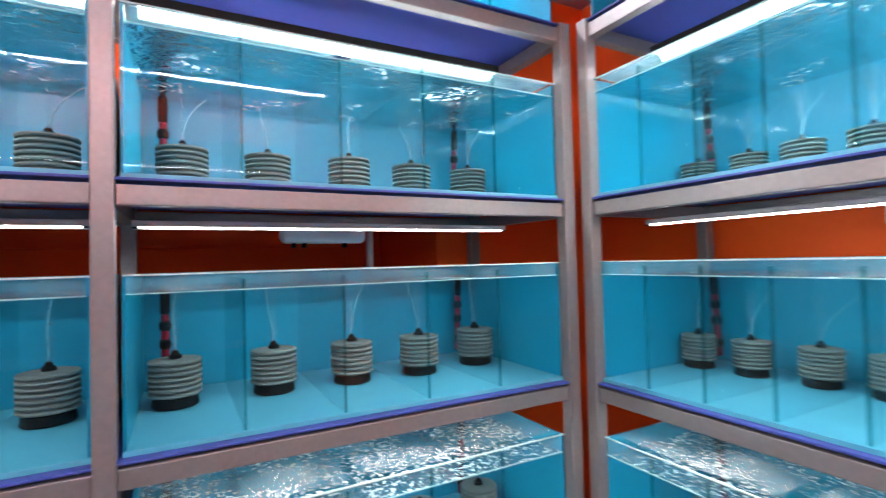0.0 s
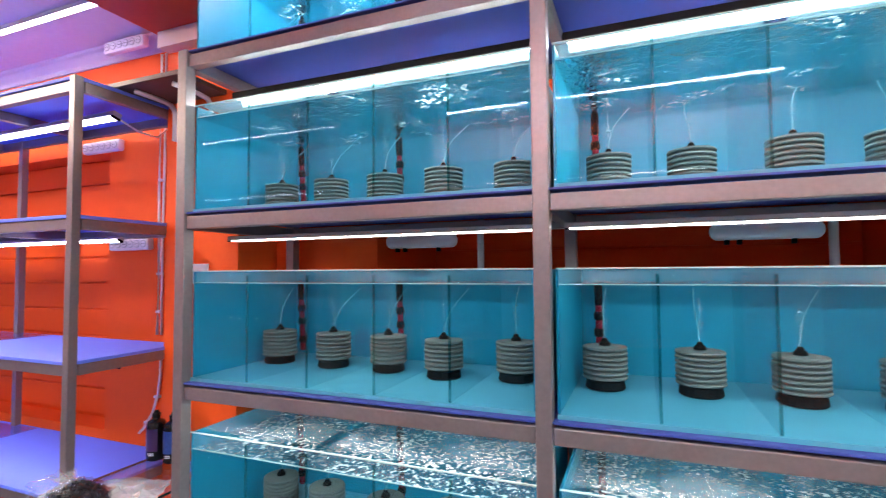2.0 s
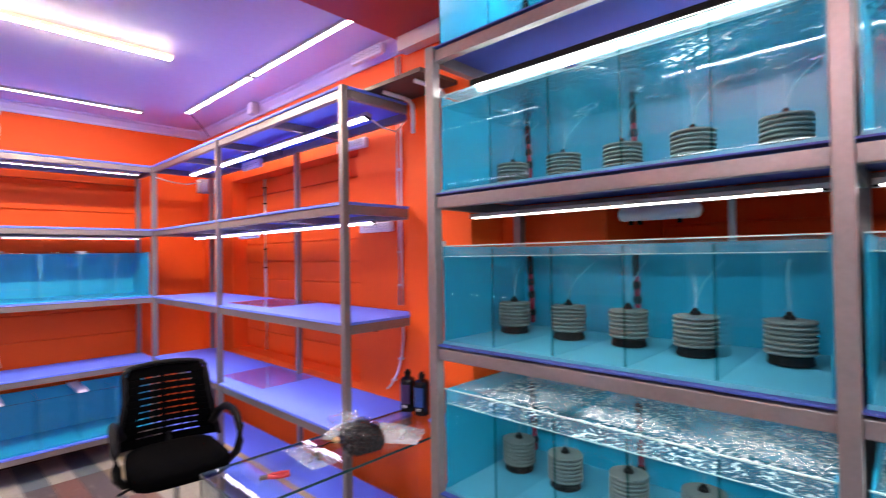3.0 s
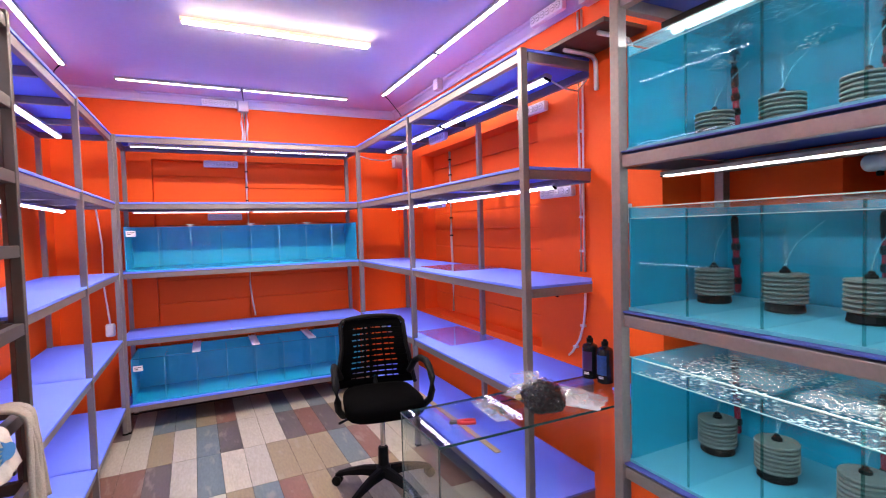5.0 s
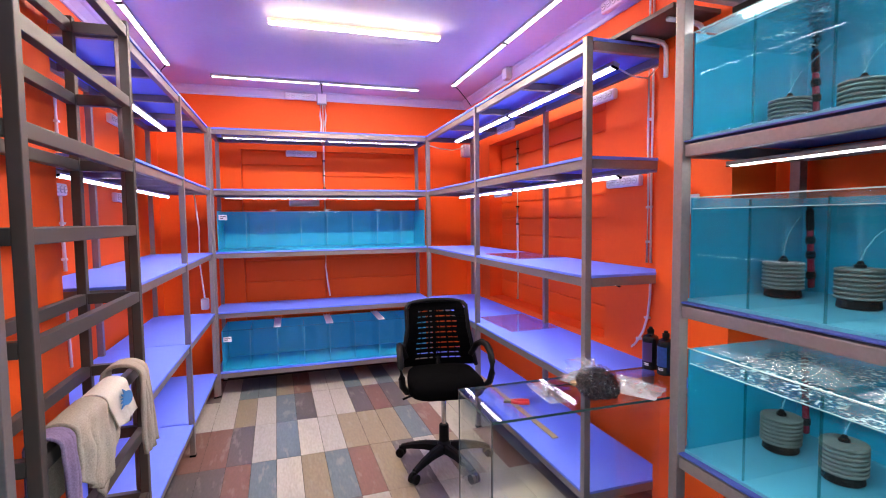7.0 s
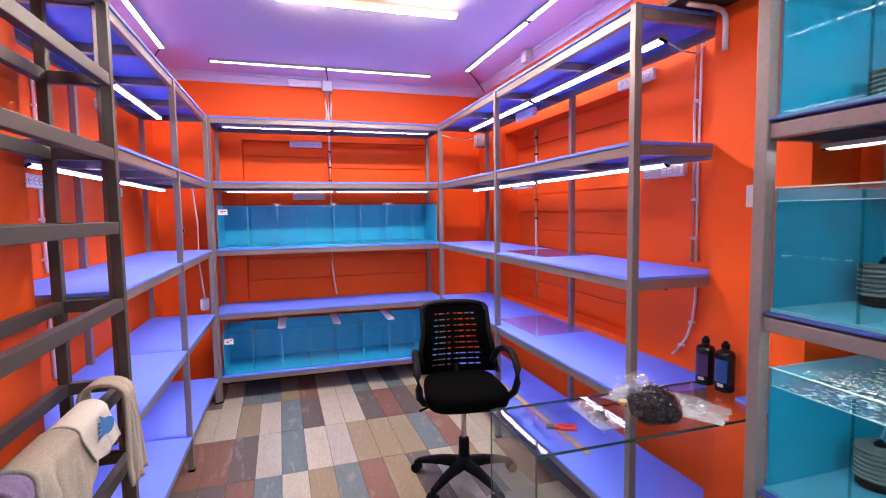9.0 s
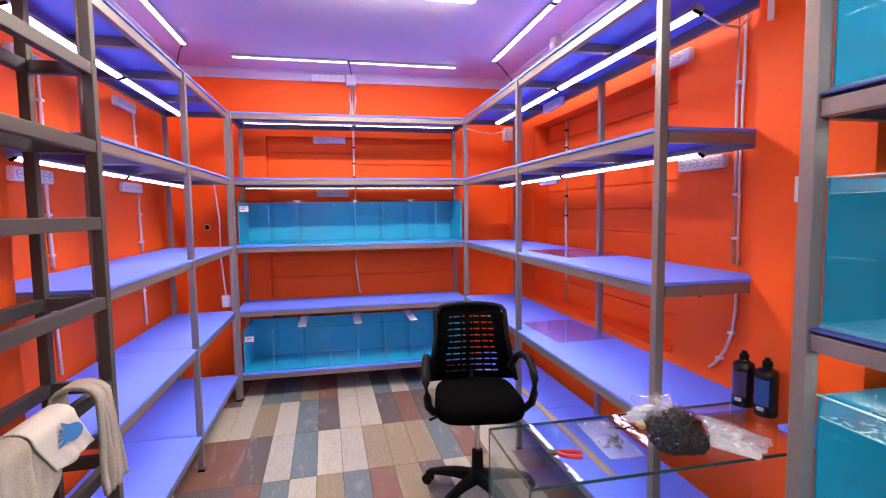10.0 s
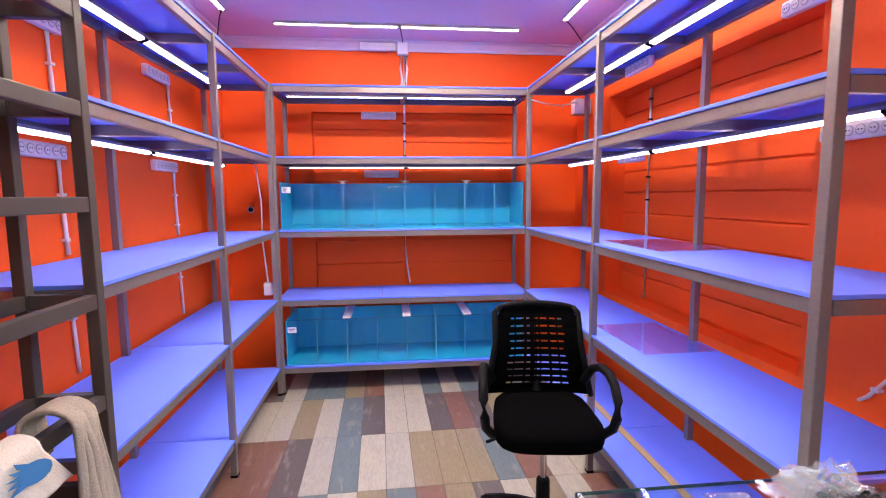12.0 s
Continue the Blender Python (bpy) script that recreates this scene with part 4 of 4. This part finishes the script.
for i in range(13):
    q = i / 12
    ring = []
    for j in range(36):
        a = math.tau * j / 36
        wide = 0.03 + 0.034 * abs(q - 0.3) ** 0.8 + 0.02 * q
        fold = 1 + (0.18 + 0.3 * q) * noise.noise((math.cos(a) * 3, math.sin(a) * 3, q * 1.6)) + 0.12 * math.sin(a * 9 + q * 5)
        ring.append(bm.verts.new((-0.018 - 0.075 * q, wide * fold * math.cos(a), 0.076 + 0.004 * q + wide * 0.5 * fold * math.sin(a))))
    rings.append(ring)
for p, q in zip(rings, rings[1:]):
    for j in range(36):
        bm.faces.new((p[j], p[(j + 1) % 36], q[(j + 1) % 36], q[j]))
part("bag_neck", bm, PLASTIC_BAG, bag, "crumpled plastic neck", shadow=False)
flat = thing("plastic_bag", "flat crinkled clear plastic bag with dark print", "bag", "plastic bags", pose(-1.385, 1.135, TZ + 0.001, 0, 0, 33))
part("film", crumple(0.38, 0.16, 0.042, 5.0), PLASTIC_BAG, flat, smooth=False, shadow=False)
for j in range(4):
    part("print_bar", box(new_bm(), -0.11 + j * 0.014, -0.102 + j * 0.014, -0.03, 0.03 - 0.006 * j, 0.041, 0.0415), BOTTLE_BLUE, flat)
THIN_BAG = glass("thin_clear_plastic", (0.9, 0.9, 0.92), rough=0.1, gloss=1.6, film=0.2, least=0.05)
small = thing("plastic_bag", "small clear plastic bag of dark screws", "bag", "plastic bags", pose(-1.385, 0.86, TZ + 0.001, 0, 0, -4))
part("film", crumple(0.22, 0.1, 0.026, 8.0, n=36), THIN_BAG, small, shadow=False)
for k in range(16):
    a, x, y = random.uniform(0, 6.28), random.uniform(-0.01, 0.06), random.uniform(-0.028, 0.028)
    part("screw", rod(new_bm(), (x, y, 0.005), (x + 0.022 * math.cos(a), y + 0.022 * math.sin(a), 0.006), 0.0022, seg=6), BLACK, small)
pl = thing("pliers", "small red-handled pliers on the glass", "pliers", "", pose(-1.335, 0.68, TZ, 0, 0, 65) @ Matrix.Diagonal((0.75, 0.75, 0.9, 1)))
for sgn in (-1, 1):
    part("handle", sweep(new_bm(), [(0.0, sgn * 0.004, 0.008), (0.02, sgn * 0.014, 0.008), (0.05, sgn * 0.019, 0.008), (0.085, sgn * 0.013, 0.008)], 0.0075), RED, pl, smooth=True)
    part("jaw", box(new_bm(), -0.035, 0.0, sgn * 0.006 - 0.005, sgn * 0.006 + 0.005, 0.002, 0.013, 0.002), DARK_STEEL, pl)
one("wire_offcut", sweep(new_bm(), [(-1.45, 0.90, TZ + 0.003), (-1.43, 0.94, TZ + 0.003), (-1.44, 0.97, TZ + 0.003), (-1.41, 1.0, TZ + 0.003)], 0.0025, 6), BLACK, "short black wire offcut on the glass", "wire")
one("sticker_roll", lathe(new_bm(), [(0.012, 0), (0.018, 0.001), (0.018, 0.012), (0.012, 0.013)], 16, (-1.43, 1.0, TZ + 0.0005)), RULER, "small yellow roll beside the gravel bag", "roll")
one("board_offcut", box(new_bm(), -1.33, -1.215, 1.38, 1.49, TZ, TZ + 0.012, 0.002), BOARD, "small periwinkle board offcut on the glass", "offcut")
one("wooden_strip", box(new_bm(), -3.3, -2.1, 1.295, 1.33, LEV_R[0] + 0.0005, LEV_R[0] + 0.006, 0.001), RULER, "long pale wooden strip lying on the low shelf", "wooden strip")
ACRYLIC = glass("pink_tinted_acrylic", (0.97, 0.87, 0.9), gloss=1.0)
for z, dx in ((LEV_R[1], 0), (LEV_R[2], 0.08)):
    ob = one("acrylic_sheet", box(new_bm(), -0.25, 0.25, -0.17, 0.17, 0, 0.004, 0.0005), ACRYLIC, "thin clear acrylic sheet lying on the shelf board", "acrylic sheet", "acrylic sheets", shadow=False)
    ob.matrix_basis = pose(-2.8 + dx, 1.42, z + 0.0006, 0, 0, 2)


# ---- wall shelf on brackets ----
ws = thing("wall_shelf", "dark brown wall shelf on white metal brackets", "wall shelf")
part("shelf_board", box(new_bm(), -1.68, -1.262, 1.295, 1.517, 2.21, 2.228, 0.002), DARK_WOOD, ws)
for x in (-1.535, -1.335):
    bm = new_bm()
    sweep(bm, [(x, 1.335, 2.2), (x, 1.45, 2.2), (x, 1.49, 2.194), (x, 1.507, 2.176), (x, 1.51, 2.14), (x, 1.51, 2.05)], 0.01, 8)
    part("bracket", bm, WHITE, ws, "white curved metal bracket", smooth=True)


# ---- sockets, cables and boxes ----
def power_strip(m, label="white six-way power strip on the wall"):
    """Local x runs along the strip, -y is its face."""
    t = thing("power_strip", label, "power strip", "power strips", m)
    part("body", box(new_bm(), -0.14, 0.14, -0.035, -0.0005, -0.03, 0.03, 0.012), WHITE, t)
    for k in range(6):
        x = -0.11 + 0.044 * k
        ring = part("socket", rod(new_bm(), (x, -0.0355, 0), (x, -0.0375, 0), 0.0185, seg=18), GREY_PLASTIC, t)
        part("socket_well", rod(new_bm(), (x, -0.0377, 0), (x, -0.0385, 0), 0.0145, seg=16), WHITE, ring)
        for o in (-0.006, 0.006):
            part("pin_hole", rod(new_bm(), (x + o, -0.0386, 0), (x + o, -0.0392, 0), 0.0028, seg=8), BLACK, ring)
    return t


ps = power_strip(pose(-4.625, 0.08, 2.605, 0, 0, 90) @ pose(0, 0, 0))
for m in (pose(X_END, 0.075, 2.08, 0, 0, 90), pose(X_END, 0.09, 1.615, 0, 0, 90),
          pose(-3.27, 1.574, 2.145), pose(-3.33, 1.574, 1.65), pose(-2.3, Y_RIGHT, 2.15), pose(-2.08, Y_RIGHT, 1.645), pose(-2.06, Y_RIGHT - 0.06, 2.615),
          pose(-3.53, Y_LEFT, 2.115, 0, 0, 180), pose(-3.56, Y_LEFT, 1.615, 0, 0, 180), pose(-2.54, Y_LEFT, 1.615, 0, 0, 180), pose(-2.58, Y_LEFT, 2.1, 0, 0, 180),
          pose(1.74, 0.5, 1.613, 0, 0, -90)):
    copy_thing(ps, m)


def extension_block(m):
    """A round-ended white extension block under the rear rail, with black plugs below it."""
    t = thing("extension_block", "white round-ended extension block with black plugs under the rail", "extension block", "extension blocks", m)
    prof = [(0.0205 * math.sin(a), -0.112 - 0.0205 * math.cos(a)) for a in [math.pi / 2 * k / 6 + 0.02 for k in range(7)]]
    prof += [(r, -z) for r, z in reversed(prof)]
    bm = lathe(new_bm(), prof, 20)
    bmesh.ops.rotate(bm, verts=bm.verts, matrix=Matrix.Rotation(math.pi / 2, 3, "Y"))
    part("body", bm, WHITE, t, smooth=True)
    for x in (-0.09, -0.06, 0.065):
        part("plug", box(new_bm(), x - 0.006, x + 0.006, -0.008, 0.008, -0.031, -0.0195, 0.002), BLACK, t, "small black plug")
    return t


extension_block(pose(-0.495, 1.68, 1.614) @ Matrix.Diagonal((1.06, 1.2, 1.25, 1)))
extension_block(pose(0.575, 1.68, 1.614) @ Matrix.Diagonal((1.06, 1.2, 1.25, 1)))


def junction_box(m, label, w=0.09, h=0.1, d=0.05):
    t = thing("junction_box", label, "junction box", "junction boxes", m)
    part("body", box(new_bm(), -w / 2, w / 2, -d, -0.0005, -h / 2, h / 2, 0.006), GREY_PLASTIC, t)
    part("lid", box(new_bm(), -w / 2 + 0.006, w / 2 - 0.006, -d - 0.004, -d - 0.0005, -h / 2 + 0.006, h / 2 - 0.006, 0.002), WHITE, t)
    return t


junction_box(pose(X_END, 0.277, 2.6, 0, 0, 90), "grey junction box under the ceiling moulding")
junction_box(pose(-4.41, Y_RIGHT, 2.125), "white junction box on the wall", 0.09, 0.12, 0.13)
junction_box(pose(-3.45, Y_RIGHT - 0.06, 2.61), "grey junction box under the ceiling moulding", 0.08, 0.09)


def conduit(label, points, r=0.008, clips=(), mat=CABLE, clip_mat=BLACK, clip_axis="z", extra=()):
    t = thing("cable_run", label, "cable", "cable runs")
    part("cable", sweep(new_bm(), points, r), mat, t, smooth=True)
    for p in extra:
        part("cable", sweep(new_bm(), p, r), mat, t, smooth=True)
    for x, y, z in clips:
        part("clip", box(new_bm(), x - 0.013, x + 0.013, y - 0.013, y + 0.013, z - 0.006, z + 0.006, 0.002), clip_mat, t)
    return t


XE = X_END + 0.009
conduit("white cable bundle with clips down the end wall", [(XE, 0.285, 2.55), (XE, 0.285, 2.3), (XE, 0.28, 1.9), (XE, 0.283, 1.5), (XE, 0.28, 1.22)], 0.008, [(XE, 0.282, z) for z in (2.02, 1.88, 1.76, 1.66)],
        extra=[[(XE, 0.266, 2.55), (XE, 0.258, 2.46), (XE, 0.268, 2.37), (XE, 0.26, 2.28), (XE, 0.268, 2.2)], [(XE, 0.304, 2.55), (XE, 0.312, 2.45), (XE, 0.302, 2.36), (XE, 0.31, 2.27), (XE, 0.302, 2.2)]])
conduit("white cable hanging down the end wall", [(XE, 0.28, 1.17), (XE, 0.275, 1.0), (XE, 0.29, 0.85), (XE, 0.31, 0.712)], 0.007)
YR = Y_RIGHT - 0.009
RB = RY - 0.028
conduit("white cable with black clips on the window boarding", [(-3.67, RB, 2.12), (-3.67, RB, 1.8), (-3.675, RB, 1.4), (-3.66, RB, 1.0), (-3.67, RB, 0.74)], 0.01, [(-3.67, RB, z) for z in (2.05, 1.92, 1.55, 1.4)])
conduit("bundle of white cables clipped beside the pier", [(-1.87, YR, 2.57), (-1.87, YR, 2.0), (-1.875, YR, 1.6), (-1.87, YR, 1.21)], 0.006, [(-1.885, YR, z) for z in (2.4, 1.95, 1.5, 1.32)], clip_mat=WHITE,
        extra=[[(-1.9, YR, 2.57), (-1.903, YR, 1.9), (-1.896, YR, 1.6), (-1.9, YR, 1.21)]])
conduit("white cable curving down beside the pier", [(-1.87, YR, 1.14), (-1.872, YR, 1.03), (-1.886, YR, 0.93), (-1.92, YR, 0.84), (-1.98, YR, 0.76), (-2.01, YR, 0.736)], 0.0065, [(-1.888, YR, 0.92), (-1.95, YR, 0.795)], clip_mat=WHITE)
YL = Y_LEFT + 0.009
for x in (-3.69, -2.66):
    conduit("white cable clipped down the orange wall", [(x, YL, 2.1), (x, YL, 1.9), (x - 0.005, YL, 1.74)], 0.009, [(x, YL, 1.95)], clip_mat=WHITE)
    conduit("white cable clipped down the orange wall", [(x, YL, 1.6), (x, YL, 1.4), (x - 0.01, YL, 1.21)], 0.009, [(x, YL, 1.45), (x, YL, 1.27)], clip_mat=WHITE)
    conduit("white cable clipped down the orange wall", [(x, YL, 1.14), (x, YL, 0.95), (x - 0.015, YL, 0.72)], 0.008, [(x, YL, 0.95)], clip_mat=WHITE)
conduit("white cable looping to the junction box", [(-4.1, 1.17, 2.12), (-4.15, 1.3, 2.1), (-4.25, 1.45, 2.105), (-4.35, 1.62, 2.15)], 0.005)
conduit("white lamp cord looping to the wall", [(-1.715, 1.39, 2.135), (-1.74, 1.5, 2.11), (-1.78, 1.62, 2.12), (-1.84, 1.73, 2.2)], 0.004)
conduit("black cord from the end lamps to the junction box", [(-4.245, 0.245, CEIL - 0.004), (-4.4, 0.26, CEIL - 0.008), (-4.55, 0.275, CEIL - 0.02), (-4.615, 0.277, 2.645)], 0.004, mat=BLACK)
conduit("black lamp cord across the ceiling corner", [(-4.02, 1.385, CEIL - 0.006), (-4.15, 1.48, CEIL - 0.006), (-4.3, 1.62, CEIL - 0.06), (-4.4, 1.7, CEIL - 0.09)], 0.004, mat=BLACK)
conduit("black lamp cord across the ceiling corner", [(-4.02, -0.9, CEIL - 0.006), (-4.2, -0.98, CEIL - 0.006), (-4.4, -1.06, CEIL - 0.06)], 0.004, mat=BLACK)
plug = thing("hanging_plug", "white extension socket hanging on its cable", "socket", "")
part("cord", sweep(new_bm(), [(-4.108, -0.78, 1.704), (-4.15, -0.775, 1.65), (-4.2, -0.76, 1.4), (-4.21, -0.765, 1.1), (-4.2, -0.745, 0.9), (-4.19, -0.735, 0.82)], 0.006), CABLE, plug, smooth=True)
part("socket_body", box(new_bm(), -4.22, -4.165, -0.765, -0.705, 0.725, 0.82, 0.015), WHITE, plug)
sw = thing("wall_socket", "empty dark socket hole in the end wall", "socket", "", pose(X_END, -0.96, 1.335, 0, 0, 90))
part("rim", lathe(new_bm(), [(0.022, 0), (0.026, 0.003), (0.02, 0.004)], 18), GREY_PLASTIC, sw).matrix_basis = pose(0, -0.0005, 0, 90, 0, 0)
part("hole", lathe(new_bm(), [(0.019, 0.0042), (0.017, 0.0048)], 18), BLACK, sw).matrix_basis = pose(0, -0.0005, 0, 90, 0, 0)
ls = thing("light_switch", "white plastic light switch on the pier", "switch", "", pose(-1.387, 1.52, 1.5))
part("plate", box(new_bm(), -0.04, 0.04, -0.01, -0.0005, -0.04, 0.04, 0.004), WHITE, ls)
part("rocker", box(new_bm(), -0.022, 0.022, -0.014, -0.0105, -0.026, 0.026, 0.002), WHITE, ls)
one("cable_trunking", box(new_bm(), -1.585, -1.215, 1.46, 1.519, 2.43, 2.499, 0.003), WHITE, "white cable trunking under the red beam", "trunking")
# light upright pipes inside the tank rack
for x, y, z0, z1 in ((-0.28, 1.717, 0.0, 2.1), (0.745, 1.717, 0.0, 2.1)):
    one("upright_pipe", rod(new_bm(), (x, y, z0), (x, y, z1), 0.012, seg=12), GREY_PLASTIC, "pale grey upright pipe behind the tanks", "pipe", "upright pipes")


# ---- floor planks ----
def planks():
    floor = bpy.data.objects["floor"]
    L, Wd, turn, j = 0.573, 0.1425, radians(1.3), 0.0012
    bm = new_bm()
    box(bm, -L / 2 + j, L / 2 - j, -Wd / 2 + j, Wd / 2 - j, -0.0035, 0.0, 0.0008)
    me = bpy.data.meshes.new("plank")
    bm.to_mesh(me)
    bm.free()
    me.materials.append(PLANK)
    far = new_bm()
    rest = 0
    for i in range(-16, 16):
        for k in range(-22, 22):
            u, v = i * L, (k + 0.5) * Wd
            x = -3.425 + L / 2 + u * math.cos(turn) - v * math.sin(turn)
            y = -0.034 + u * math.sin(turn) + v * math.cos(turn)
            if not (X_END - 0.1 < x < X_BACK + 0.1 and Y_LEFT - 0.06 < y < Y_RIGHT + 0.06):
                continue
            if x < -1.5:
                ob = new("plank", me)
                ob.parent = floor
                ob.matrix_basis = pose(x, y, 0, 0, 0, 1.3)
            else:
                r = bmesh.ops.create_cube(far, size=1, matrix=pose(x, y, -0.00175, 0, 0, 1.3) @ Matrix.Diagonal((L - 2 * j, Wd - 2 * j, 0.0035, 1)))
    ob = part("plank_field", far, PLANK, floor)
    tagged(ob, kind="stuff")


planks()
